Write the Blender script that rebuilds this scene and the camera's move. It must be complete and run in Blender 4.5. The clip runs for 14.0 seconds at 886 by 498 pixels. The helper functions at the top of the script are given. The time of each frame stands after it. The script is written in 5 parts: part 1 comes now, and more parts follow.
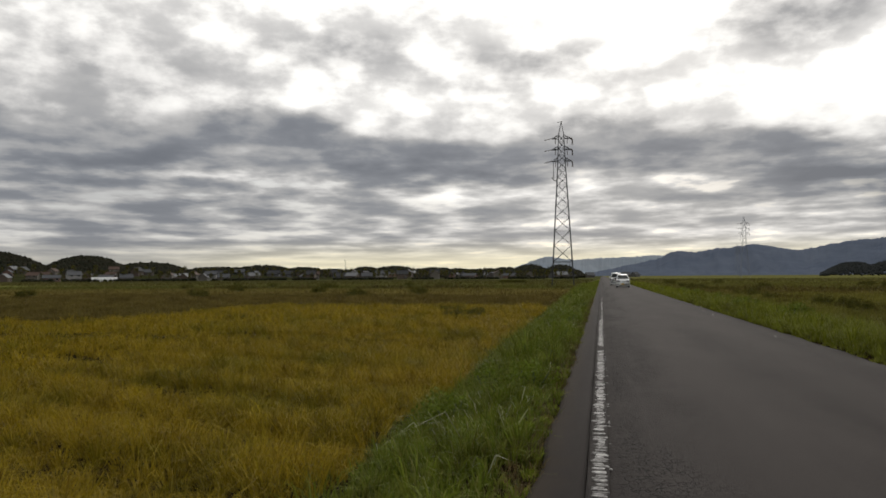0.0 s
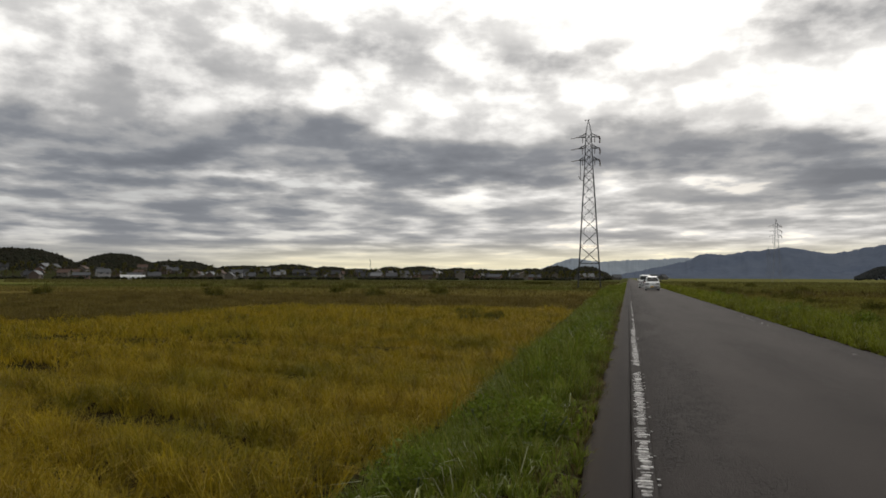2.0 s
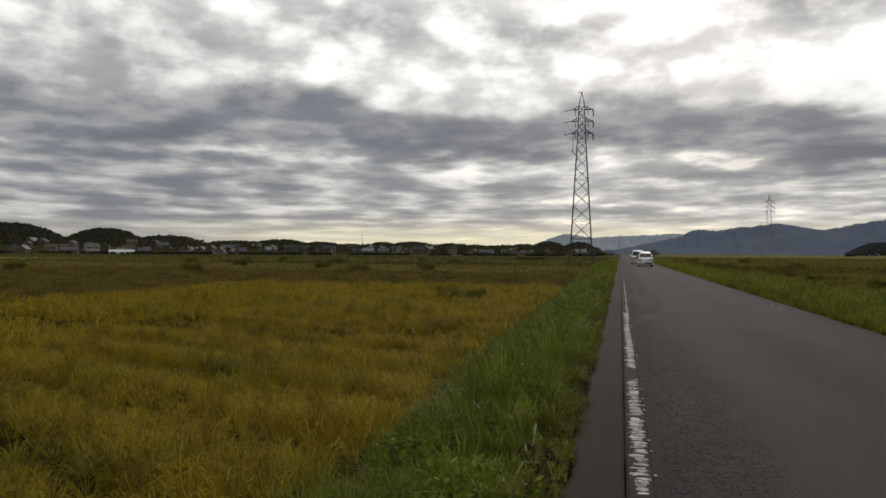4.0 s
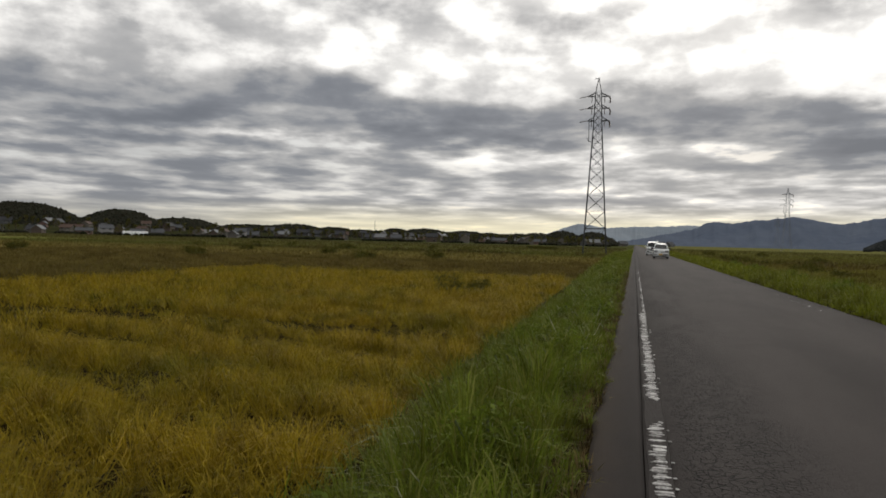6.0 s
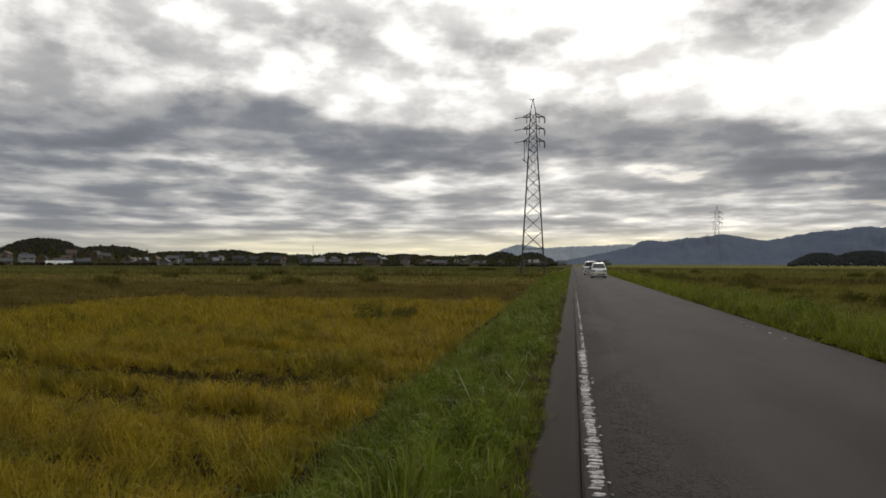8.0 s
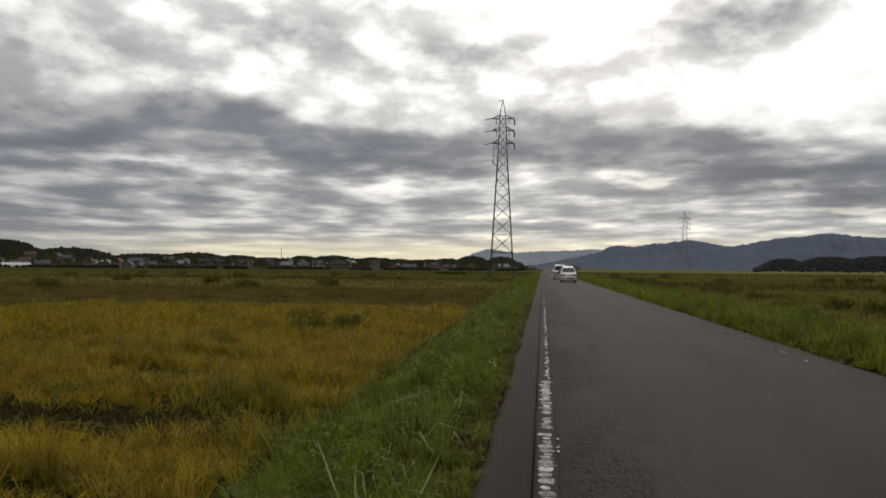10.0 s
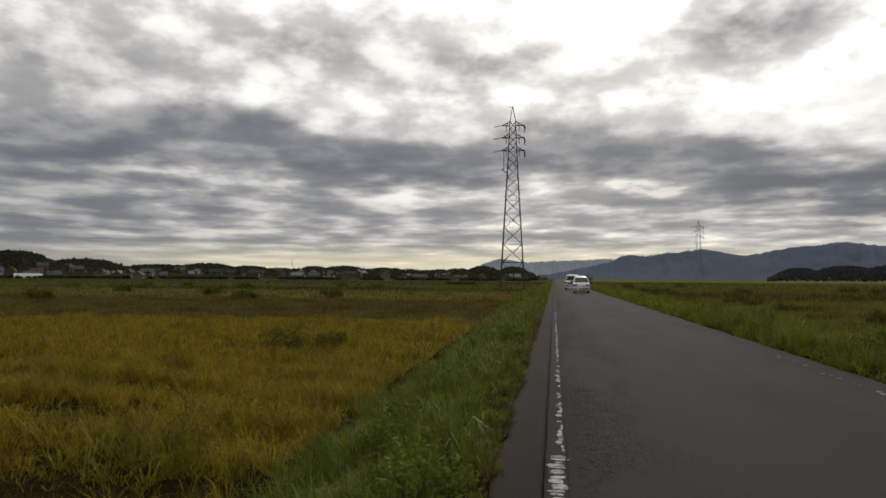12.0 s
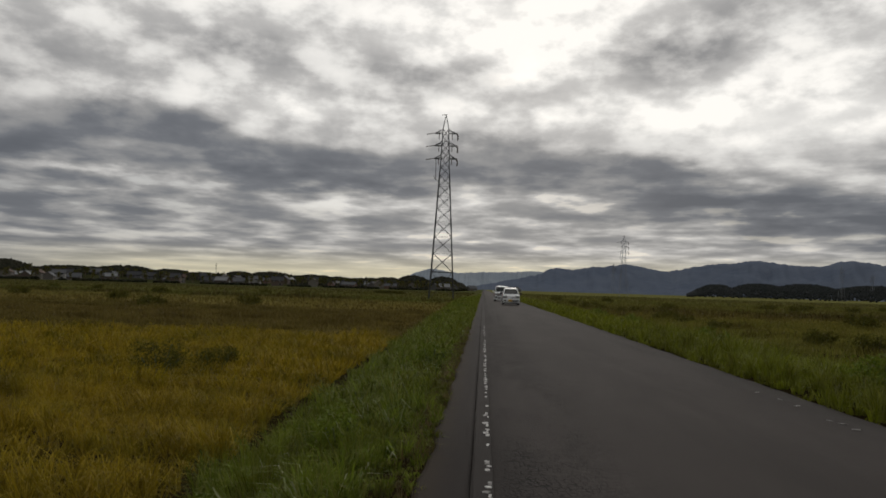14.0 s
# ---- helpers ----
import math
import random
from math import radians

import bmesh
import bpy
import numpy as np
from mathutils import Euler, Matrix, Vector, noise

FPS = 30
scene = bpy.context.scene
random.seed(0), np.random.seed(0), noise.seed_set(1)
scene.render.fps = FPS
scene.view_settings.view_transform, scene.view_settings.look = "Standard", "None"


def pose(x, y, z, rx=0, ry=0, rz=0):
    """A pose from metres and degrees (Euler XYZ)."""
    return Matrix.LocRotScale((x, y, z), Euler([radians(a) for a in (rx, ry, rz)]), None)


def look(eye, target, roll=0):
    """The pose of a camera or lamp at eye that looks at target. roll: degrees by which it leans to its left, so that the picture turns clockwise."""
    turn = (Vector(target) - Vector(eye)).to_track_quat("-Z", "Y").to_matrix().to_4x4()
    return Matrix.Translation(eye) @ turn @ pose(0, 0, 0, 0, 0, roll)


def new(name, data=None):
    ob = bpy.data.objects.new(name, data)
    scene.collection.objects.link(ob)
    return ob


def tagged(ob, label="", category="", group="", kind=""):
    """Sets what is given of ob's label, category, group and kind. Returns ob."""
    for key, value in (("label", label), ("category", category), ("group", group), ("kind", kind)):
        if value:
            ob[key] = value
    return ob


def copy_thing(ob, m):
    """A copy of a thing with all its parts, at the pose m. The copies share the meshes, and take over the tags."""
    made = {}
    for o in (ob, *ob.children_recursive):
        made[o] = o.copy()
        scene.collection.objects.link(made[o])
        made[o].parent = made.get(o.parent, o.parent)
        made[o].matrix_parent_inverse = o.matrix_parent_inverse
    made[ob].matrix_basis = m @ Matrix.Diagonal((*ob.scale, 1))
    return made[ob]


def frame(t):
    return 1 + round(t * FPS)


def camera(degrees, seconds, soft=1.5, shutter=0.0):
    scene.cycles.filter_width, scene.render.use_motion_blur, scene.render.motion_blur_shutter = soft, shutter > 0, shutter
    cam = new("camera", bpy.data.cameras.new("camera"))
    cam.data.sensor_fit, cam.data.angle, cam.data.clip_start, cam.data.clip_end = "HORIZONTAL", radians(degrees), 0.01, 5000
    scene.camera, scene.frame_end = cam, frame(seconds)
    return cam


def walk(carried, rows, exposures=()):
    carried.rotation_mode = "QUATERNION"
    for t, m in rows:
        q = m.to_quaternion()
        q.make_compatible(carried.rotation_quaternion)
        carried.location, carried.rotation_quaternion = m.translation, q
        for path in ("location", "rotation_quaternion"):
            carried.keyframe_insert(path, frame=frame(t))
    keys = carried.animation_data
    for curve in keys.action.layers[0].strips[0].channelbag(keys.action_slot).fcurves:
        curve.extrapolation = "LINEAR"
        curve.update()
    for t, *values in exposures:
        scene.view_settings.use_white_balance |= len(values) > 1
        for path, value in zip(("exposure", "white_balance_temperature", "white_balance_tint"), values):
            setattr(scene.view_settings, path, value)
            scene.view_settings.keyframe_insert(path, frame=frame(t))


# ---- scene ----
ROWS = (
    (0, 0.054, 0.000, 1.432, 12.68, 2.23, -0.33),
    (0.5, -0.005, 0.703, 1.425, 11.88, 3.79, -0.08),
    (1, -0.031, 1.418, 1.403, 16.83, 2.59, 0.20),
    (1.5, -0.061, 2.146, 1.389, 12.33, 3.32, 0.07),
    (2, -0.090, 2.877, 1.411, 14.77, 2.29, 0.21),
    (2.5, -0.106, 3.613, 1.406, 14.49, 3.06, 0.04),
    (3, -0.100, 4.352, 1.417, 16.07, 1.93, 0.22),
    (3.5, -0.116, 5.052, 1.406, 14.33, 2.91, 0.56),
    (3.7, -0.104, 5.312, 1.406, 14.13, 0.80, 0.43),
    (5.8, -0.203, 7.794, 1.433, 15.28, -0.53, -0.31),
    (6, -0.172, 8.036, 1.397, 15.24, -0.75, 1.40),
    (6.5, -0.167, 8.669, 1.396, 12.70, -0.09, -0.48),
    (7, -0.138, 9.365, 1.379, 8.83, -0.38, 1.85),
    (7.5, -0.137, 10.117, 1.386, 10.31, 0.77, -0.75),
    (7.7, -0.139, 10.431, 1.444, 10.77, 1.06, 0.03),
    (9.8, -0.019, 13.956, 1.400, 8.18, 1.42, 0.22),
    (10, -0.018, 14.270, 1.364, 8.07, 1.51, 0.51),
    (10.5, 0.037, 15.050, 1.365, 7.66, -1.29, -0.52),
    (11, 0.029, 15.807, 1.378, 7.83, -0.40, -0.56),
    (11.5, 0.036, 16.552, 1.385, 9.17, 0.92, -0.54),
    (12, -0.001, 17.291, 1.383, 9.00, 2.32, 0.38),
    (12.5, -0.005, 18.019, 1.385, 4.66, 3.04, -1.20),
    (13, -0.016, 18.729, 1.385, 4.08, 4.69, 1.31),
    (13.5, 0.007, 19.445, 1.358, 3.04, 3.45, 1.24),
    (14, -0.016, 20.183, 1.367, 3.37, 3.18, 1.68),
)


def eye_row(x, y, z, yaw, pitch, roll):
    a, b = radians(yaw), radians(pitch)
    way = Vector((-math.sin(a) * math.cos(b), math.cos(a) * math.cos(b), math.sin(b)))
    return look((x, y, z), Vector((x, y, z)) + way, roll)


cam = camera(64.48, 14.0, soft=1.7)
walk(cam, [(t, eye_row(*r)) for t, *r in ROWS], exposures=((0, 0.10), (3.0, 0.06), (3.5, -0.02), (6.0, 0.12), (8.0, 0.08), (10.0, 0.03), (10.5, -0.05), (11.0, 0.12), (11.6, 0.08), (12.5, -0.38), (14, -0.42)))

# ---- node helpers ----


class Nodes:
    """Short calls for building a node tree."""

    def __init__(self, tree):
        self.tree = tree
        tree.nodes.clear()

    def add(self, kind, *ins, out=0, **props):
        n = self.tree.nodes.new(kind)
        for k, v in props.items():
            if k in ("operation", "blend_type", "data_type", "noise_dimensions", "feature", "interpolation_type", "sky_type"):
                if k == "operation":
                    n.operation = v
                elif k == "blend_type":
                    n.blend_type = v
                elif k == "data_type":
                    n.data_type = v
                elif k == "noise_dimensions":
                    n.noise_dimensions = v
                elif k == "feature":
                    n.feature = v
                elif k == "interpolation_type":
                    n.interpolation_type = v
        for i, v in enumerate(ins):
            self.put(n.inputs[i], v)
        return n.outputs[out]

    def put(self, socket, v):
        if v is None:
            return
        if isinstance(v, bpy.types.NodeSocket):
            self.tree.links.new(v, socket)
        elif isinstance(v, (tuple, list)) and len(v) == 3 and socket.type == "RGBA":
            socket.default_value = (*v, 1)
        else:
            socket.default_value = v

    def math(self, op, a, b=None, c=None, clamp=False):
        n = self.tree.nodes.new("ShaderNodeMath")
        n.operation, n.use_clamp = op, clamp
        for i, v in enumerate((a, b, c)):
            self.put(n.inputs[i], v)
        return n.outputs[0]

    def vec(self, op, a, b=None, out=0):
        n = self.tree.nodes.new("ShaderNodeVectorMath")
        n.operation = op
        self.put(n.inputs[0], a)
        self.put(n.inputs[1], b)
        return n.outputs[out]

    def noise(self, vector, scale, detail=4, rough=0.55, distort=0.0, out=0):
        n = self.tree.nodes.new("ShaderNodeTexNoise")
        self.put(n.inputs["Vector"], vector)
        for k, v in (("Scale", scale), ("Detail", detail), ("Roughness", rough), ("Distortion", distort)):
            n.inputs[k].default_value = v
        return n.outputs[out]

    def voronoi(self, vector, scale, feature="F1", out="Distance"):
        n = self.tree.nodes.new("ShaderNodeTexVoronoi")
        n.feature = feature
        self.put(n.inputs["Vector"], vector)
        n.inputs["Scale"].default_value = scale
        return n.outputs[out]

    def ramp(self, fac, *stops):
        n = self.tree.nodes.new("ShaderNodeValToRGB")
        self.put(n.inputs[0], fac)
        e = n.color_ramp.elements
        while len(e) < len(stops):
            e.new(0.5)
        for el, (p, c) in zip(e, stops):
            el.position = p
            el.color = (c, c, c, 1) if isinstance(c, (int, float)) else (*c, 1)
        return n.outputs[0]

    def mix(self, fac, a, b, blend="MIX"):
        n = self.tree.nodes.new("ShaderNodeMix")
        n.data_type, n.blend_type = "RGBA", blend
        self.put(n.inputs[0], fac)
        self.put(n.inputs[6], a)
        self.put(n.inputs[7], b)
        return n.outputs[2]

    def span(self, v, a, b, c=0.0, d=1.0):
        n = self.tree.nodes.new("ShaderNodeMapRange")
        n.interpolation_type = "SMOOTHSTEP"
        for i, x in enumerate((v, a, b, c, d)):
            self.put(n.inputs[i], x)
        return n.outputs[0]

    def position(self):
        return self.tree.nodes.new("ShaderNodeNewGeometry").outputs["Position"]

    def island(self):
        return self.tree.nodes.new("ShaderNodeNewGeometry").outputs["Random Per Island"]

    def local(self):
        return self.tree.nodes.new("ShaderNodeTexCoord").outputs["Object"]

    def rnd(self):
        return self.tree.nodes.new("ShaderNodeObjectInfo").outputs["Random"]


def split(n, v):
    s = n.tree.nodes.new("ShaderNodeSeparateXYZ")
    n.put(s.inputs[0], v)
    return s.outputs


def join(n, x, y, z):
    s = n.tree.nodes.new("ShaderNodeCombineXYZ")
    for i, v in enumerate((x, y, z)):
        n.put(s.inputs[i], v)
    return s.outputs[0]


# ---- sky and sun ----
SUN_AZ, SUN_EL = 5.0, 23.0
world = bpy.data.worlds.new("cloudy_sky")
scene.world = world
world.use_nodes = True
n = Nodes(world.node_tree)
way = n.tree.nodes.new("ShaderNodeTexCoord").outputs["Generated"]
dx, dy, dz = split(n, way)
up = n.math("MAXIMUM", dz, 0.0)
low = n.math("ADD", up, 0.075)
plane = join(n, n.math("DIVIDE", dx, low), n.math("DIVIDE", dy, low), 0.0)
big = n.noise(plane, 0.55, 5, 0.5, 0.1)
# azimuth from the road's heading and elevation, in degrees, with ragged edges
az = n.math("MULTIPLY", n.math("ARCTAN2", dx, dy), 57.2958)
el = n.math("MULTIPLY", n.math("ARCSINE", dz), 57.2958)
low_el = n.math("MAXIMUM", el, 0.0)
puffs = n.noise(join(n, n.math("MULTIPLY", az, 0.19), n.math("MULTIPLY", el, 0.34), 8.0), 1.0, 6, 0.53, 0.0)
puffs = n.math("ADD", n.math("MULTIPLY", puffs, 0.6), n.span(puffs, 0.38, 0.62, 0.08, 0.32))
layer = n.math("MULTIPLY", n.math("LOGARITHM", n.math("ADD", low_el, 2.6), 2.71828), 7.6)
streaks = n.noise(join(n, n.math("MULTIPLY", az, 0.19), layer, 4.0), 1.0, 5, 0.5, 0.0)
streaks = n.math("ADD", n.math("MULTIPLY", streaks, 0.55), n.span(streaks, 0.36, 0.66, 0.06, 0.42))
high = n.span(el, 7.0, 14.0)
fine = n.math("ADD", n.math("MULTIPLY", puffs, high), n.math("MULTIPLY", streaks, n.math("SUBTRACT", 1.0, high)))
rag = n.vec("SUBTRACT", n.noise(join(n, n.math("MULTIPLY", az, 0.16), n.math("MULTIPLY", el, 0.40), 3.0), 1.0, 5, 0.5, 0.0, out=1), (0.5, 0.5, 0.5))
here = n.vec("ADD", join(n, az, el, 0.0), n.vec("MULTIPLY", rag, (8.0, 3.4, 0.0)))
hx, hy, _ = split(n, here)
# the long dark bank: its upper edge in elevation by azimuth, both in degrees
BANK_TOP = ((-50, 12.4), (-39, 11.2), (-30, 13.4), (-23, 13.3), (-18, 11.4), (-8.5, 10.6), (-3, 12.2), (7, 12.2), (14, 10.8), (21, 8.2), (34, 6.8))
top = n.ramp(n.math("DIVIDE", n.math("ADD", hx, 55.0), 100.0), *[((a + 55) / 100, e / 20) for a, e in BANK_TOP])
below = n.math("SUBTRACT", n.math("MULTIPLY", top, 20.0), hy)
bank = n.math("MULTIPLY", n.span(below, -0.5, 1.1), n.span(below, 2.2, 5.0, 1.0, 0.0))
total = n.math("MULTIPLY", bank, n.span(az, -42.0, -24.0, -0.20, -0.33))
# smaller clouds: azimuth, elevation, half width, half height, light (+) or dark (-)
CLOUDS = (
    (-36, 6.0, 14, 3.0, -0.13), (13, 6.4, 8, 1.2, -0.20), (28, 6.0, 8, 1.4, -0.14), (14, 18.6, 4.5, 1.7, -0.42), (22, 21.5, 6, 2.2, -0.27), (-4, 16.6, 8, 1.7, -0.24), (-21, 17.8, 7, 1.3, -0.18), (-38, 15.6, 9, 1.8, -0.14),
    (2, 20.5, 8, 2.6, 0.22), (-17, 13.8, 6, 0.9, 0.16), (-7, 6.4, 8, 0.6, 0.20), (-31, 8.2, 4, 0.4, 0.26), (22, 12.8, 9, 2.4, 0.26), (-26, 22, 9, 1.6, 0.08),
)
for a, e, wa, we, amount in CLOUDS:
    off = n.vec("MULTIPLY", n.vec("SUBTRACT", here, (a, e, 0)), (1 / wa, 1 / we, 0))
    total = n.math("ADD", total, n.math("MULTIPLY", n.math("POWER", 0.3679, n.vec("DOT_PRODUCT", off, off, out="Value")), amount))
light = n.math("ADD", n.span(el, 8.0, 15.0, 0.48, 0.77), total)
light = n.math("ADD", light, n.span(n.math("ADD", az, n.math("MULTIPLY", el, 0.6)), -24.0, 14.0, -0.03, 0.07))
light = n.math("ADD", light, n.math("MULTIPLY", n.math("SUBTRACT", big, 0.5), 0.35))
light = n.math("ADD", light, n.math("MULTIPLY", n.math("SUBTRACT", fine, 0.5), n.span(el, 5.0, 14.0, 0.74, 0.80)))
# sky dimmed away from the sun, mostly out of view, to darken the ground
sunward = n.vec("DOT_PRODUCT", way, (math.sin(radians(SUN_AZ)) * math.cos(radians(SUN_EL)), math.cos(radians(SUN_AZ)) * math.cos(radians(SUN_EL)), math.sin(radians(SUN_EL))), out="Value")
light = n.math("ADD", light, n.span(sunward, 0.0, 0.72, -0.24, 0.0))
veil = n.span(el, 0.8, 3.4, 1.0, 0.0)
light = n.math("ADD", n.math("MULTIPLY", light, n.math("SUBTRACT", 1.0, n.math("MULTIPLY", veil, 0.75))), n.math("MULTIPLY", veil, n.span(az, -40.0, -22.0, 0.30, 0.53)), clamp=True)
cloud = n.ramp(light, (0.0, (0.150, 0.160, 0.182)), (0.24, (0.222, 0.232, 0.254)), (0.45, (0.395, 0.392, 0.392)), (0.66, (0.70, 0.685, 0.665)), (0.84, (1.02, 1.0, 0.96)), (1.0, (1.35, 1.31, 1.24)))
cloud = n.mix(n.math("MULTIPLY", veil, n.span(az, -40.0, -22.0, 0.3, 0.85)), cloud, n.mix(1.0, cloud, (1.12, 1.05, 0.76), "MULTIPLY"))
air = n.tree.nodes.new("ShaderNodeTexSky")
air.sky_type = "NISHITA"
air.sun_disc = False
air.sun_elevation, air.sun_rotation = radians(SUN_EL), radians(SUN_AZ)
clear = n.mix(1.0, air.outputs[0], (0.1, 0.1, 0.1), "MULTIPLY")
cover = n.span(n.math("ADD", fine, n.math("MULTIPLY", big, 0.5)), 0.92, 1.05, 0.985, 0.9)
back = n.tree.nodes.new("ShaderNodeBackground")
n.put(back.inputs[0], n.mix(cover, clear, cloud))
back.inputs[1].default_value = 1.0
n.tree.links.new(back.outputs[0], n.tree.nodes.new("ShaderNodeOutputWorld").inputs[0])

lamp = bpy.data.lights.new("sun", "SUN")
lamp.energy, lamp.angle, lamp.color = 0.55, radians(12), (1.0, 0.95, 0.86)
sun = new("sun", lamp)
sa, se = radians(SUN_AZ), radians(SUN_EL)
sun.matrix_world = look((0, 0, 300), Vector((0, 0, 300)) - Vector((math.sin(sa) * math.cos(se), math.cos(sa) * math.cos(se), math.sin(se))))

# ---- materials ----


def material(name):
    m = bpy.data.materials.new(name)
    m.use_nodes = True
    k = Nodes(m.node_tree)
    return m, k


def finish(m, k, colour, rough=0.7, metal=0.0, bump=None, depth=0.01, leafy=0.0, spec=None, coat=0.0):
    p = k.tree.nodes.new("ShaderNodeBsdfPrincipled")
    k.put(p.inputs["Base Color"], colour)
    k.put(p.inputs["Roughness"], rough)
    k.put(p.inputs["Metallic"], metal)
    p.inputs["Coat Weight"].default_value = coat
    if spec is not None:
        p.inputs["Specular IOR Level"].default_value = spec
    if bump is not None:
        b = k.tree.nodes.new("ShaderNodeBump")
        b.inputs["Distance"].default_value = depth
        k.put(b.inputs["Height"], bump)
        k.tree.links.new(b.outputs[0], p.inputs["Normal"])
    end = p.outputs[0]
    if leafy:
        t = k.tree.nodes.new("ShaderNodeBsdfTranslucent")
        k.put(t.inputs[0], colour)
        x = k.tree.nodes.new("ShaderNodeMixShader")
        x.inputs[0].default_value = leafy
        k.tree.links.new(end, x.inputs[1])
        k.tree.links.new(t.outputs[0], x.inputs[2])
        end = x.outputs[0]
    k.tree.links.new(end, k.tree.nodes.new("ShaderNodeOutputMaterial").inputs[0])
    return m


def plain(name, colour, rough=0.6, metal=0.0, vary=0.12, scale=3.0, coat=0.0, spec=None):
    """A painted or solid surface with light wear and grain."""
    m, k = material(name)
    p = k.local()
    a = k.noise(p, scale, 5, 0.6)
    b = k.noise(p, scale * 14, 3, 0.6)
    f = k.math("ADD", k.math("MULTIPLY", a, 0.7), k.math("MULTIPLY", b, 0.3))
    c = k.ramp(f, (0.3, tuple(v * (1 - vary) for v in colour)), (0.7, tuple(min(1, v * (1 + vary)) for v in colour)))
    return finish(m, k, c, k.span(a, 0.3, 0.7, max(0.03, rough - 0.06), min(1, rough + 0.06)), metal, coat=coat, spec=spec)


def plots(k, p):
    """Colours of the fallow plots, which lie in long strips across the road."""
    x, y, z = split(k, p)
    ragged = k.noise(k.vec("MULTIPLY", p, (0.02, 0.05, 0.0)), 1.0, 4, 0.6)
    far = k.math("ADD", y, k.math("MULTIPLY", k.math("SUBTRACT", ragged, 0.5), k.span(y, 40.0, 200.0, 16.0, 70.0)))
    left = k.ramp(k.math("DIVIDE", far, 400.0), (0.0, (0.086, 0.070, 0.022)), (0.20, (0.088, 0.070, 0.023)), (0.235, (0.118, 0.098, 0.032)), (0.31, (0.112, 0.100, 0.032)), (0.345, (0.062, 0.074, 0.020)), (0.42, (0.090, 0.098, 0.028)), (0.46, (0.100, 0.096, 0.034)), (0.54, (0.060, 0.068, 0.022)), (0.64, (0.085, 0.084, 0.030)), (0.80, (0.058, 0.062, 0.026)))
    right = k.ramp(k.math("DIVIDE", far, 400.0), (0.0, (0.120, 0.124, 0.026)), (0.18, (0.130, 0.122, 0.028)), (0.22, (0.100, 0.078, 0.028)), (0.28, (0.098, 0.090, 0.028)), (0.34, (0.118, 0.112, 0.032)), (0.44, (0.100, 0.106, 0.030)), (0.52, (0.130, 0.122, 0.040)), (0.62, (0.095, 0.092, 0.034)), (0.85, (0.105, 0.104, 0.040)))
    return k.mix(1.0, k.mix(k.span(x, 2.0, 3.0), left, right), (1.55, 1.52, 1.4), "MULTIPLY")


def blades(name, tones, patch, patch_scale=0.5, leafy=0.3, rough=0.55, amount=0.6, spec=0.12, stretch=1.0, tufts=2.6, banded=0.0, ripe=False):
    """Grass: tones by blade, and patches of another tone over the ground."""
    m, k = material(name)
    r = k.island()
    c = k.ramp(r, *[(i / (len(tones) - 1), t) for i, t in enumerate(tones)])
    p = k.vec("MULTIPLY", k.position(), (stretch, 1.0, 1.0))
    g = k.noise(p, patch_scale, 4, 0.6)
    f = k.noise(p, patch_scale * 7, 3, 0.6)
    g = k.math("ADD", k.math("MULTIPLY", g, 0.7), k.math("MULTIPLY", f, 0.3))
    c = k.mix(k.span(g, 0.46, 0.62, 0.0, amount), c, patch)
    if banded:
        c = k.mix(banded, c, plots(k, k.position()))
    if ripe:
        # patches metres across, darker greenish and darker brownish than the rest
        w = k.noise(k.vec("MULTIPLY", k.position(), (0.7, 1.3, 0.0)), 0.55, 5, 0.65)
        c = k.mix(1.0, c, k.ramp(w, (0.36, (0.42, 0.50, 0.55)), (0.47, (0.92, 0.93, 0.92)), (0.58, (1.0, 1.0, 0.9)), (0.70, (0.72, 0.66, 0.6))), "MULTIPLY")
    # tufts differ at random: some darker and slightly browner, some lighter
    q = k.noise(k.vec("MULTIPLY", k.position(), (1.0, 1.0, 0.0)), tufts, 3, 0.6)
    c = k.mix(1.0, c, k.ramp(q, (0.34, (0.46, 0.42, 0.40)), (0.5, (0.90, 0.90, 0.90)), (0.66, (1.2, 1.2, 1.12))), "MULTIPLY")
    return finish(m, k, c, rough, leafy=leafy, spec=spec)


def ground_material():
    m, k = material("field_soil_and_turf")
    p = k.position()
    x, y, z = split(k, p)
    c = plots(k, p)
    g = k.noise(p, 0.8, 6, 0.7)
    c = k.mix(k.span(g, 0.35, 0.7), c, k.mix(1.0, c, (0.45, 0.45, 0.42), "MULTIPLY"))
    # mud of the paddy and humus of the verges
    mud = k.ramp(k.noise(p, 3.0, 6, 0.7), (0.3, (0.012, 0.009, 0.004)), (0.6, (0.028, 0.020, 0.009)), (0.8, (0.048, 0.034, 0.015)))
    near = k.math("MULTIPLY", k.span(y, 50.0, 54.0, 1.0, 0.0), k.span(k.math("ABSOLUTE", k.math("SUBTRACT", x, -8.0)), 22.0, 34.0, 1.0, 0.0))
    c = k.mix(near, c, mud)
    return finish(m, k, c, 0.9, bump=k.noise(p, 6.0, 6, 0.7), depth=0.06, spec=0.0)


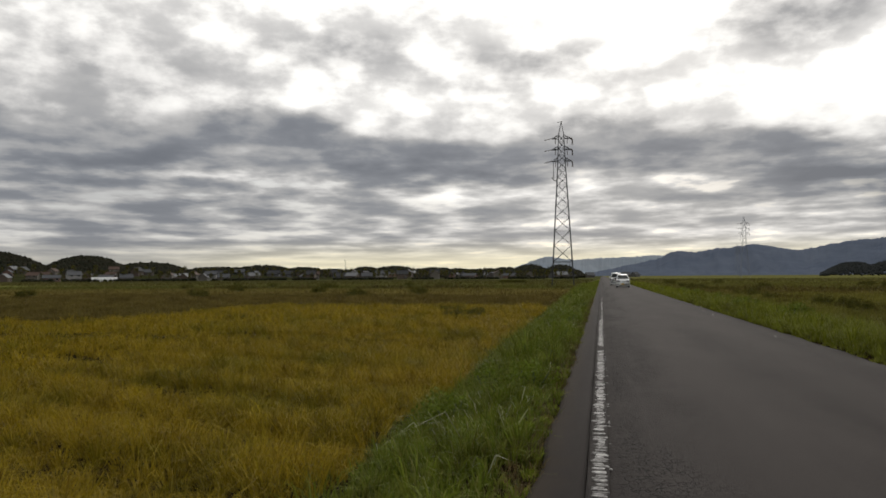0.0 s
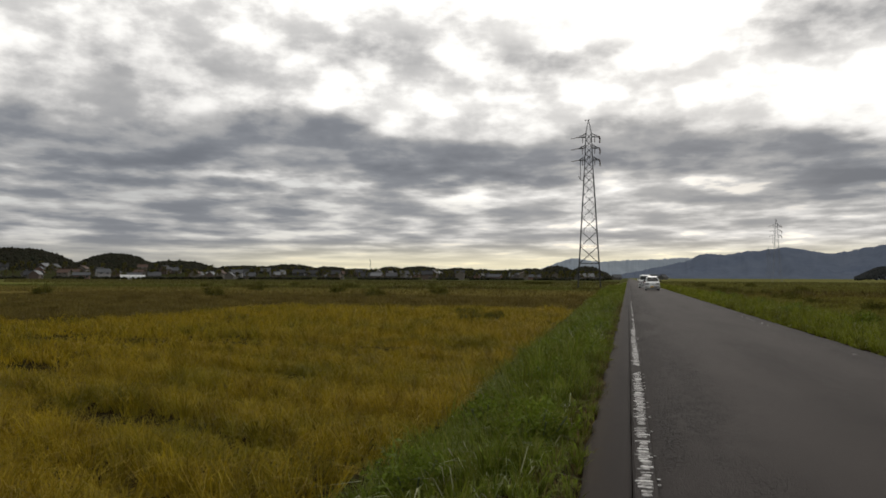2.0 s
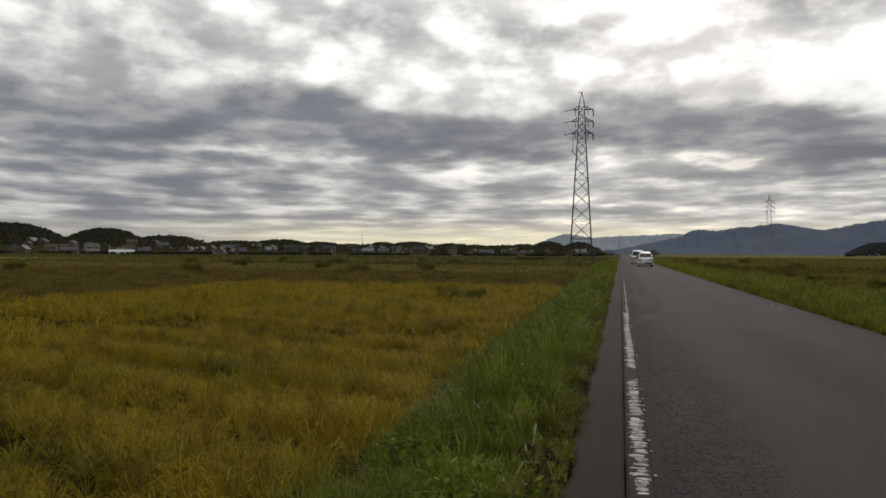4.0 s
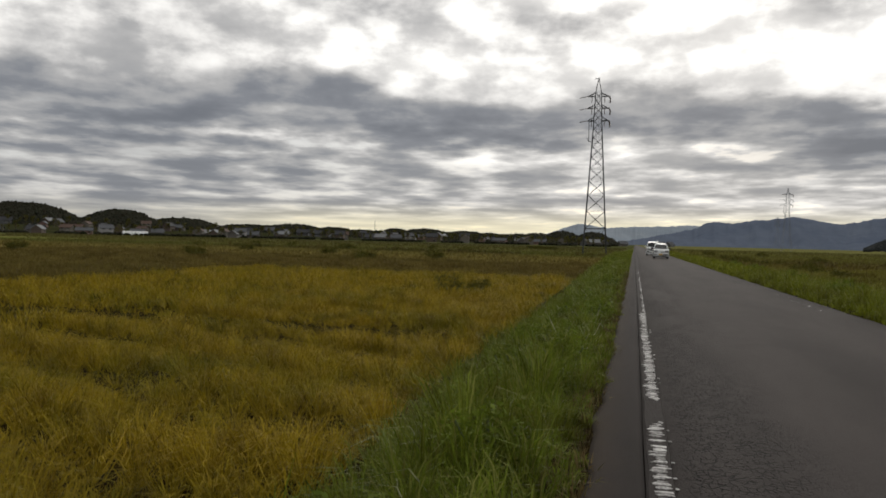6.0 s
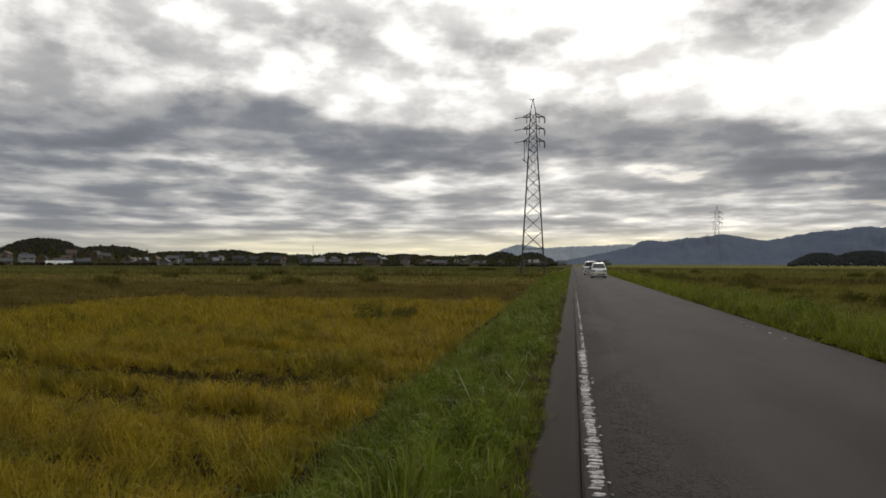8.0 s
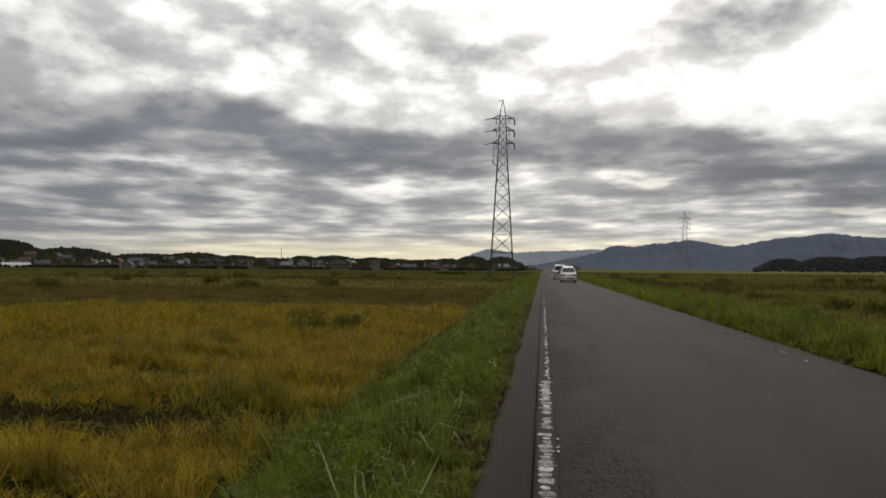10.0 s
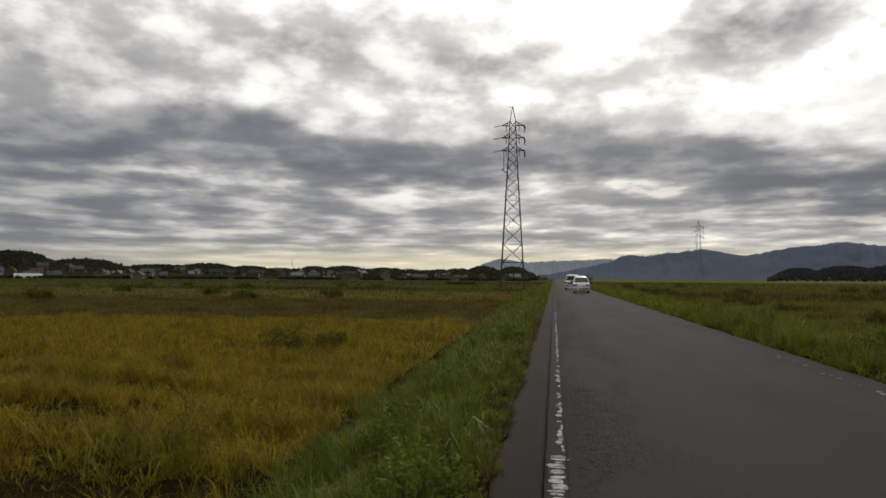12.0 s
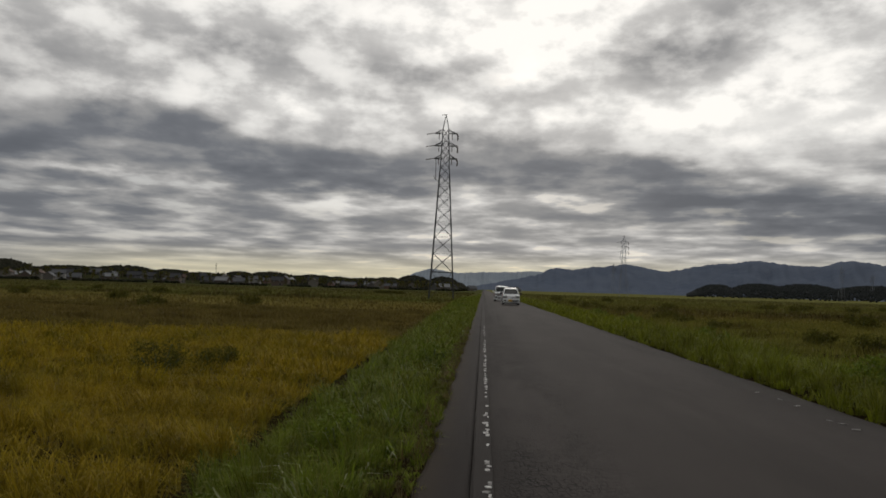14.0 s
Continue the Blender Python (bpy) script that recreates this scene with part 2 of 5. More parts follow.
def asphalt(name, tone, cracked):
    m, k = material(name)
    p = k.position()
    x, y, z = split(k, p)
    grit = k.noise(p, 190.0, 2, 0.6)
    stone = k.voronoi(p, 85.0)
    worn = k.noise(k.vec("MULTIPLY", p, (1.1, 0.22, 1.0)), 1.0, 5, 0.6)
    f = k.math("ADD", k.math("MULTIPLY", grit, 0.35), k.math("MULTIPLY", worn, 0.65))
    c = k.ramp(f, (0.32, tuple(v * 0.72 for v in tone)), (0.5, tone), (0.68, tuple(v * 1.32 for v in tone)))
    # old patches, oil and damp of irregular outline
    stain = k.noise(k.vec("MULTIPLY", p, (0.55, 0.30, 1.0)), 1.0, 6, 0.7)
    c = k.mix(k.span(stain, 0.52, 0.68, 0.0, 0.35), c, tuple(v * 0.6 for v in tone))
    c = k.mix(k.span(stone, 0.05, 0.3, 0.35, 0.0), c, tuple(v * 1.9 for v in tone))
    hump = k.math("ADD", k.math("MULTIPLY", grit, 0.5), k.math("MULTIPLY", stone, -0.4))
    if cracked:
        # alligator cracks beside the edge line, in patches
        q = k.vec("ADD", p, k.vec("MULTIPLY", k.noise(p, 5.0, 4, 0.6, out=1), (0.10, 0.10, 0.0)))
        seam = k.voronoi(k.vec("MULTIPLY", q, (1.0, 0.8, 1.0)), 19.0, "DISTANCE_TO_EDGE")
        zone = k.math("MULTIPLY", k.span(x, 0.05, 0.25), k.span(x, 0.5, 1.4, 1.0, 0.0))
        spots = k.span(k.noise(k.vec("ADD", k.vec("MULTIPLY", p, (0.5, 0.16, 1.0)), (0, 0.9, 0)), 1.0, 3, 0.6), 0.40, 0.52)
        line = k.math("MULTIPLY", k.span(seam, 0.012, 0.12, 1.0, 0.0), k.math("MULTIPLY", zone, spots))
        line = k.math("MULTIPLY", line, k.span(k.noise(p, 6.5, 5, 0.7), 0.38, 0.54))
        c = k.mix(k.math("MULTIPLY", line, 0.92), c, (0.012, 0.011, 0.010))
        hump = k.math("SUBTRACT", hump, k.math("MULTIPLY", line, 1.2))
        # wheel tracks polished lighter
        track = k.span(k.math("ABSOLUTE", k.math("SUBTRACT", k.math("ABSOLUTE", k.math("SUBTRACT", x, 2.3)), 0.85)), 0.1, 0.75, 0.32, 0.0)
        c = k.mix(track, c, tuple(v * 1.35 for v in tone))
    else:
        # soil washed over the outer edge
        d = k.math("ADD", x, k.math("MULTIPLY", k.math("SUBTRACT", k.noise(p, 3.5, 5, 0.65), 0.5), 0.35))
        c = k.mix(k.span(d, -0.46, -0.16, 0.9, 0.0), c, (0.034, 0.025, 0.017))
    return finish(m, k, c, 0.88, bump=hump, depth=0.006, spec=0.11)


M = {}
M["ground"] = ground_material()
M["asphalt"] = asphalt("worn_asphalt", (0.0415, 0.0355, 0.0328), True)
M["shoulder"] = asphalt("dusty_shoulder", (0.024, 0.0195, 0.0175), False)
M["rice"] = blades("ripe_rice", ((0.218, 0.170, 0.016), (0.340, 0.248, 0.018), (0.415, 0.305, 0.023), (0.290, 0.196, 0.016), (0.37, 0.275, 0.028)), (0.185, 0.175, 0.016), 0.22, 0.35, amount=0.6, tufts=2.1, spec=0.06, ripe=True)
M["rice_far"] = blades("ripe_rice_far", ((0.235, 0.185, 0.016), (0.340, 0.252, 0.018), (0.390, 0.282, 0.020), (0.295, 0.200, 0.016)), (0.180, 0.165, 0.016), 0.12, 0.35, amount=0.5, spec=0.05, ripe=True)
M["grass"] = blades("verge_grass", ((0.078, 0.108, 0.011), (0.134, 0.180, 0.019), (0.180, 0.230, 0.026), (0.118, 0.154, 0.017), (0.23, 0.23, 0.06), (0.145, 0.175, 0.018)), (0.135, 0.142, 0.017), 0.7, 0.3, spec=0.05)
M["grass_right"] = blades("tall_verge_grass", ((0.115, 0.130, 0.010), (0.165, 0.192, 0.014), (0.205, 0.232, 0.018), (0.140, 0.158, 0.013), (0.23, 0.23, 0.05)), (0.095, 0.095, 0.014), 0.3, 0.35)
M["long_grass"] = blades("long_arching_grass", ((0.08, 0.115, 0.012), (0.105, 0.145, 0.018), (0.12, 0.155, 0.025), (0.40, 0.40, 0.26)), (0.09, 0.12, 0.014), 0.8, 0.35, rough=0.5, spec=0.12)
M["pale_tips"] = blades("pale_grass_tips", ((0.22, 0.26, 0.09), (0.34, 0.35, 0.18), (0.46, 0.46, 0.30), (0.28, 0.31, 0.12)), (0.24, 0.28, 0.10), 0.8, 0.4, spec=0.15)
M["stubble"] = blades("paddy_stubble", ((0.030, 0.022, 0.007), (0.060, 0.042, 0.012), (0.045, 0.050, 0.009), (0.10, 0.070, 0.018)), (0.040, 0.048, 0.008), 0.9, 0.2, spec=0.02)
M["weeds_right"] = blades("green_fallow_weeds", ((0.078, 0.066, 0.016), (0.112, 0.098, 0.022), (0.098, 0.102, 0.018), (0.130, 0.104, 0.030), (0.115, 0.078, 0.023)), (0.105, 0.130, 0.018), 0.07, 0.3, amount=0.75, stretch=0.2, tufts=0.35, spec=0.03, banded=0.6)
M["dry_edge"] = blades("dry_edge_grass", ((0.11, 0.075, 0.03), (0.20, 0.14, 0.06), (0.13, 0.11, 0.04), (0.07, 0.08, 0.02)), (0.09, 0.08, 0.025), 1.2, 0.25)
M["weeds"] = blades("fallow_weeds", ((0.090, 0.069, 0.017), (0.145, 0.111, 0.026), (0.127, 0.116, 0.022), (0.175, 0.131, 0.036), (0.150, 0.094, 0.028)), (0.108, 0.114, 0.022), 0.085, 0.3, amount=0.6, stretch=0.16, tufts=0.4, spec=0.03, banded=0.7)
M["reeds"] = blades("dark_ditch_reeds", ((0.070, 0.056, 0.020), (0.105, 0.078, 0.028), (0.085, 0.080, 0.022), (0.130, 0.095, 0.038)), (0.075, 0.080, 0.018), 0.25, 0.2, amount=0.8, tufts=0.7, spec=0.02)
M["leaf"] = blades("weed_leaf", ((0.080, 0.110, 0.012), (0.130, 0.180, 0.020), (0.165, 0.215, 0.026), (0.100, 0.140, 0.015)), (0.115, 0.150, 0.018), 1.0, 0.3, rough=0.6, spec=0.08)
M["bush_leaf"] = blades("bush_leaf", ((0.050, 0.056, 0.011), (0.082, 0.086, 0.016), (0.108, 0.106, 0.020), (0.098, 0.086, 0.020)), (0.11, 0.098, 0.022), 0.5, 0.25, spec=0.02)
M["stem"] = plain("green_stem", (0.07, 0.09, 0.03), 0.7)
M["bark"] = plain("brown_bark", (0.09, 0.065, 0.045), 0.9, vary=0.3, scale=6)
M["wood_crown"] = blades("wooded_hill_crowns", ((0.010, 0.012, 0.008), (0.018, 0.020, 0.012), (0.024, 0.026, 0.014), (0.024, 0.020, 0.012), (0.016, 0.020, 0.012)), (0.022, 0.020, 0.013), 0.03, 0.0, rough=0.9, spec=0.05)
M["hillside"] = plain("dark_hillside_turf", (0.034, 0.036, 0.016), 0.95, vary=0.4, scale=0.08, spec=0.0)
# crowns on the far plain: haze put in as a bluer, paler tone
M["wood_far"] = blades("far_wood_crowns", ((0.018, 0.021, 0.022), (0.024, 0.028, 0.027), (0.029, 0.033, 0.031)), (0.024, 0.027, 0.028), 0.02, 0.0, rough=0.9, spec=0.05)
M["steel"] = plain("grey_galvanised_steel", (0.045, 0.046, 0.048), 0.7, 0.0, 0.25, 0.6, spec=0.2)
# the near pylon's steel with distance haze put in as a paler colour
M["steel_far"] = plain("pale_haze_steel", (0.17, 0.18, 0.20), 0.7, 0.0, 0.2, 0.6, spec=0.2)
M["porcelain"] = plain("brown_porcelain", (0.08, 0.06, 0.05), 0.3)
M["tyre"] = plain("black_tyre_rubber", (0.02, 0.02, 0.02), 0.85)
M["alloy"] = plain("silver_wheel", (0.45, 0.45, 0.46), 0.35, 0.8)
M["car_paint"] = plain("white_car_paint", (0.72, 0.74, 0.74), 0.28, 0.0, 0.03, 1.0, coat=0.6)
M["car_glass"] = plain("dark_car_glass", (0.012, 0.015, 0.015), 0.08, 0.0, 0.1, 1.0, spec=0.3)
M["black_trim"] = plain("black_plastic_trim", (0.025, 0.025, 0.027), 0.5)
M["chrome"] = plain("bright_chrome", (0.7, 0.7, 0.71), 0.15, 1.0, 0.04)
M["lens"] = plain("clear_headlight", (0.32, 0.33, 0.34), 0.12, 0.2, 0.2, 30.0, coat=0.8)
M["plate_yellow"] = plain("yellow_plate", (0.68, 0.42, 0.03), 0.5, vary=0.06)
M["plate_white"] = plain("white_plate", (0.72, 0.72, 0.70), 0.5, vary=0.06)
M["plate_ink"] = plain("dark_plate_ink", (0.03, 0.05, 0.04), 0.6)
M["vinyl"] = plain("white_vinyl_sheet", (0.55, 0.56, 0.55), 0.5)
M["house_window"] = plain("dark_window_glass", (0.03, 0.035, 0.04), 0.1)
M["window_frame"] = plain("grey_window_frame", (0.4, 0.4, 0.4), 0.5)


def paint_material():
    m, k = material("worn_white_road_paint")
    p = k.position()
    a = k.noise(p, 28.0, 5, 0.65)
    b = k.noise(p, 140.0, 3, 0.6)
    f = k.math("ADD", k.math("MULTIPLY", a, 0.6), k.math("ADD", k.math("MULTIPLY", b, 0.25), k.math("MULTIPLY", k.rnd(), 0.15)))
    c = k.ramp(f, (0.40, (0.07, 0.066, 0.062)), (0.50, (0.24, 0.232, 0.225)), (0.60, (0.46, 0.45, 0.435)))
    return finish(m, k, c, 0.7, bump=a, depth=0.003, spec=0.3)


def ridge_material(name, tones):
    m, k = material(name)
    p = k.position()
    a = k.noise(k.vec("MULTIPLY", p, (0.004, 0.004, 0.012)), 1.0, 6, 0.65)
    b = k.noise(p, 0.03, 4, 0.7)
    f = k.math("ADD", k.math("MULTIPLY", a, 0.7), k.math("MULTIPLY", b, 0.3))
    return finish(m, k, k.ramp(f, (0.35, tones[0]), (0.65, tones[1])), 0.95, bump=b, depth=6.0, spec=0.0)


M["paint"] = paint_material()
M["film"] = asphalt("dark_marking_bed", (0.032, 0.0275, 0.0255), False)
# aerial haze is put into the ridges' base colours: blue, then paler behind
M["ridge"] = ridge_material("haze_blue_ridge", ((0.080, 0.098, 0.136), (0.112, 0.131, 0.168)))
M["ridge_far"] = ridge_material("haze_pale_ridge", ((0.20, 0.235, 0.275), (0.25, 0.28, 0.31)))

# ---- mesh helpers ----


def part(name, bm, mat, parent=None, label="", smooth=False):
    """Links a bmesh as one mesh object under a thing or a part."""
    me = bpy.data.meshes.new(name)
    bm.normal_update()
    bm.to_mesh(me)
    bm.free()
    me.materials.append(mat)
    if smooth:
        me.polygons.foreach_set("use_smooth", [True] * len(me.polygons))
    ob = new(name, me)
    ob.parent = parent
    if label:
        tagged(ob, label)
    return ob


def thing(name, m, label, category, group="", kind=""):
    ob = new(name)
    ob.empty_display_size = 0.2
    ob.matrix_basis = m
    return tagged(ob, label, category, group, kind)


def box_bm(x0, x1, y0, y1, z0, z1, bevel=0.0, bm=None):
    bm = bm or bmesh.new()
    made = bmesh.ops.create_cube(bm, size=1, matrix=Matrix.Translation(((x0 + x1) / 2, (y0 + y1) / 2, (z0 + z1) / 2)) @ Matrix.Diagonal((x1 - x0, y1 - y0, z1 - z0, 1)))
    if bevel:
        edges = list({e for v in made["verts"] for e in v.link_edges})
        bmesh.ops.bevel(bm, geom=edges, offset=bevel, segments=2, affect="EDGES", profile=0.5)
    return bm


def rod(bm, a, b, r, sides=4):
    """A straight bar from a to b."""
    a, b = Vector(a), Vector(b)
    d = b - a
    turn = d.to_track_quat("Z", "Y").to_matrix().to_4x4()
    bmesh.ops.create_cone(bm, cap_ends=True, segments=sides, radius1=r, radius2=r, depth=d.length, matrix=Matrix.Translation((a + b) / 2) @ turn)
    return bm


def stuff_mesh(name, verts, loops, starts, totals, mat):
    me = bpy.data.meshes.new(name)
    me.vertices.add(len(verts))
    me.vertices.foreach_set("co", np.asarray(verts, dtype=np.float32).ravel())
    me.loops.add(len(loops))
    me.loops.foreach_set("vertex_index", np.asarray(loops, dtype=np.int32))
    me.polygons.add(len(starts))
    me.polygons.foreach_set("loop_start", np.asarray(starts, dtype=np.int32))
    me.polygons.foreach_set("loop_total", np.asarray(totals, dtype=np.int32))
    me.update(calc_edges=True)
    me.materials.append(mat)
    return new(name, me)


def tuft_mesh(name, base, height, width, lean, heading, mat, bend=0.35):
    """Many curved tapering blades in one mesh: one quad and one tip each."""
    k = len(base)
    rng = np.random.default_rng(len(name) + k)
    spin = rng.uniform(0, 2 * np.pi, k)
    side = np.stack([np.cos(spin), np.sin(spin), np.zeros(k)], 1) * (width / 2)[:, None]
    out = np.stack([np.cos(heading), np.sin(heading), np.zeros(k)], 1)
    z = np.array([0, 0, 1.0])
    mid = base + out * (height * lean * bend)[:, None] + z * (height * 0.58)[:, None]
    tip = base + out * (height * lean)[:, None] + z * (height * np.clip(1.0 - 0.45 * lean, 0.2, 1))[:, None]
    v = np.stack([base - side, base + side, mid + side * 0.8, mid - side * 0.8, tip], 1).reshape(-1, 3)
    i = np.arange(k)[:, None] * 5
    loops = (i + np.array([[0, 1, 2, 3, 3, 2, 4]])).ravel()
    starts = (np.arange(k)[:, None] * 7 + np.array([[0, 4]])).ravel()
    totals = np.tile([4, 3], k)
    return stuff_mesh(name, v, loops, starts, totals, mat)


rng = np.random.default_rng(11)


def wave(x, y, s, seed=0.0):
    """Smooth cheap noise in about -1..1, for arrays."""
    a = np.sin(x * s * 1.0 + 1.7 * np.sin(y * s * 0.7 + seed)) + np.sin(y * s * 1.3 + seed * 2.1 + 1.3 * np.sin(x * s * 0.9 + 1.0))
    b = np.sin((x + y) * s * 2.3 + seed) * 0.5 + np.sin((x * 0.8 - y) * s * 3.1 + seed * 1.7) * 0.5
    return (a + b) / 3.0


# ---- large structure: ground, road, edge line ----
LEFT, RIGHT = -0.42, 4.42
PROFILE_X = (-4800, -70, -4.0, -2.7, -1.9, -1.1, -0.62, -0.46, -0.36, 4.35, 4.52, 4.8, 5.8, 6.9, 8.2, 70, 4800)
PROFILE_Z = (-0.9, -0.9, -0.9, -0.84, -0.50, -0.16, -0.035, -0.03, -0.10, -0.10, -0.03, -0.02, 0.0, -0.15, -0.6, -0.7, -0.9)


def ground_z(x, y):
    base = np.interp(x, PROFILE_X, PROFILE_Z)
    soft = np.where((x > -0.56) & (x < 4.7), 0.0, 1.0)
    return base + soft * 0.03 * wave(x, y, 1.9, 0.4)


def build_ground():
    xs = np.unique(np.concatenate([-np.geomspace(14, 4800, 26), np.arange(-14, -3, 0.7), np.arange(-3, -0.6, 0.2), [-0.62, -0.46, -0.36, 1.0, 3.0, 4.35, 4.52, 4.8], np.arange(5.0, 9.0, 0.4), np.arange(9.5, 14, 0.8), np.geomspace(14, 4800, 26)]))
    ys = np.unique(np.concatenate([[-300, -60, -20], np.arange(-8, 60, 0.5), np.geomspace(60, 4700, 70)]))
    gx, gy = np.meshgrid(xs, ys)
    v = np.stack([gx, gy, ground_z(gx, gy)], -1).reshape(-1, 3)
    nx, ny = len(xs), len(ys)
    i = (np.arange(ny - 1)[:, None] * nx + np.arange(nx - 1)[None, :]).ravel()
    loops = np.stack([i, i + 1, i + nx + 1, i + nx], 1).ravel()
    k = len(i)
    ob = stuff_mesh("ground", v, loops, np.arange(k) * 4, np.full(k, 4), M["ground"])
    ob.data.polygons.foreach_set("use_smooth", [True] * k)
    return tagged(ob, "flat farmland ground with muddy paddies and fallow plots", "ground", kind="structure")


build_ground()


def slab(name, x0, x1, y0, y1, top, bottom, mat, ragged):
    """A long paved strip with uneven edges."""
    ys = np.unique(np.concatenate([np.arange(y0, 60, 0.35), np.geomspace(60, y1, 60)]))
    bm = bmesh.new()
    rows = []
    cols = 9
    for y in ys:
        a = x0 + ragged[0] * float(wave(np.float64(y), np.float64(3.0), 2.7, 0.3))
        b = x1 + ragged[1] * float(wave(np.float64(y), np.float64(9.0), 2.2, 1.3))
        pts = [bm.verts.new((a, y, bottom))]
        for j in range(cols):
            f = j / (cols - 1)
            x = a + (b - a) * f
            crown = 0.035 * (1 - (2 * f - 1) ** 2) if x1 - x0 > 2 else 0.0
            pts.append(bm.verts.new((x, y, top + crown - (0.012 if j in (0, cols - 1) else 0))))
        pts.append(bm.verts.new((b, y, bottom)))
        rows.append(pts)
    for r, s in zip(rows, rows[1:]):
        for j in range(len(r) - 1):
            bm.faces.new((r[j], r[j + 1], s[j + 1], s[j]))
    ob = part(name, bm, mat)
    ob.data.polygons.foreach_set("use_smooth", [True] * len(ob.data.polygons))
    return ob


tagged(slab("road", -0.068, RIGHT, -30, 1000, 0.0, -0.3, M["asphalt"], (0.004, 0.05)), "straight single-lane country road of worn grey asphalt", "road", kind="structure")
tagged(slab("road_shoulder", LEFT, -0.076, -30, 1000, -0.004, -0.3, M["shoulder"], (0.06, 0.003)), "narrow dusty asphalt shoulder strip beside the edge line", "road shoulder", kind="structure")


def build_edge_line():
    bm = bmesh.new()
    ys = np.concatenate([np.arange(-6, 40, 0.25), np.arange(40, 160, 2.0)])
    pairs = []
    for y in ys:
        a = -0.052 + 0.006 * math.sin(y * 7.1)
        b = 0.090 + 0.004 * math.sin(y * 5.3 + 1) * math.sin(y * 2.1)
        pairs.append([bm.verts.new((x, y, 0.0045)) for x in (a, (a + b) / 2, b)])
    for p, q in zip(pairs, pairs[1:]):
        for j in (0, 1):
            bm.faces.new((p[j], p[j + 1], q[j + 1], q[j]))
    line = part("edge_line", bm, M["film"])
    tagged(line, "cracked and worn white edge line on the asphalt", "road marking", kind="structure")
    return line


edge_line = build_edge_line()


def chip_mesh(i):
    """One flake of thick road paint with a ragged outline."""
    r = random.Random(40 + i)
    bm = bmesh.new()
    k = 9
    ring = []
    for j in range(k):
        a = 2 * math.pi * j / k
        c, s = math.cos(a), math.sin(a)
        q = (abs(c) ** 3.2 + abs(s) ** 3.2) ** (-1 / 3.2) * r.uniform(0.80, 1.08)
        ring.append((0.5 * q * c, 0.5 * q * s))
    top = [bm.verts.new((x * 0.95, y * 0.93, 1.0)) for x, y in ring]
    bottom = [bm.verts.new((x, y, 0.0)) for x, y in ring]
    bm.faces.new(top)
    for j in range(k):
        bm.faces.new((bottom[j], bottom[(j + 1) % k], top[(j + 1) % k], top[j]))
    me = bpy.data.meshes.new("paint_chip")
    bm.normal_update()
    bm.to_mesh(me)
    bm.free()
    me.materials.append(M["paint"])
    return me

# ---- vegetation ----


def scatter(x0, x1, y0, y1, per_m2):
    k = int((x1 - x0) * (y1 - y0) * per_m2)
    return rng.uniform(x0, x1, k), rng.uniform(y0, y1, k)


def rice_edge(y):
    return -2.72 - 0.021 * (y - 6) + 0.22 * wave(y, y * 0.3, 1.1, 0.8) + 0.09 * wave(y, y * 0.5, 4.3, 1.9)


def rice_end(x, y):
    """Where the ripe paddy ends: a nearer corner on the far side."""
    return np.where(x > -25 + 1.2 * wave(y, x * 0.1, 0.4, 0.3), 50.0, 30.5) + 1.1 * wave(x, y * 0.1, 0.5, 0.5)


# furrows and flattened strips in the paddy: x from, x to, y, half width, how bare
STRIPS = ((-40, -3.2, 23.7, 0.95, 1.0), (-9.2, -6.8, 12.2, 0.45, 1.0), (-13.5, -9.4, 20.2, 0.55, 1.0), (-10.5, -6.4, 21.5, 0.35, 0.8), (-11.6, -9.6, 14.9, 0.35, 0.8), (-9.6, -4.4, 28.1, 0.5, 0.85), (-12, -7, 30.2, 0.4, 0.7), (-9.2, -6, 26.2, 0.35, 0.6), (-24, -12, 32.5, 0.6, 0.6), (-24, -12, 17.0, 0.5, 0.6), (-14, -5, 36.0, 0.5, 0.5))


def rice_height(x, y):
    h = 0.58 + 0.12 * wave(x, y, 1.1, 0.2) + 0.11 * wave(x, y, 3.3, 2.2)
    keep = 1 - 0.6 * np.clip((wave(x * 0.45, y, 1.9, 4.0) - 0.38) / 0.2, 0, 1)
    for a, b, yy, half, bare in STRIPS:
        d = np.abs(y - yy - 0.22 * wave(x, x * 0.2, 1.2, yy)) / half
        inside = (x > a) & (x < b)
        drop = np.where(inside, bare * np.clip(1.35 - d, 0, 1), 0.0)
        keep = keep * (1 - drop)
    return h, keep


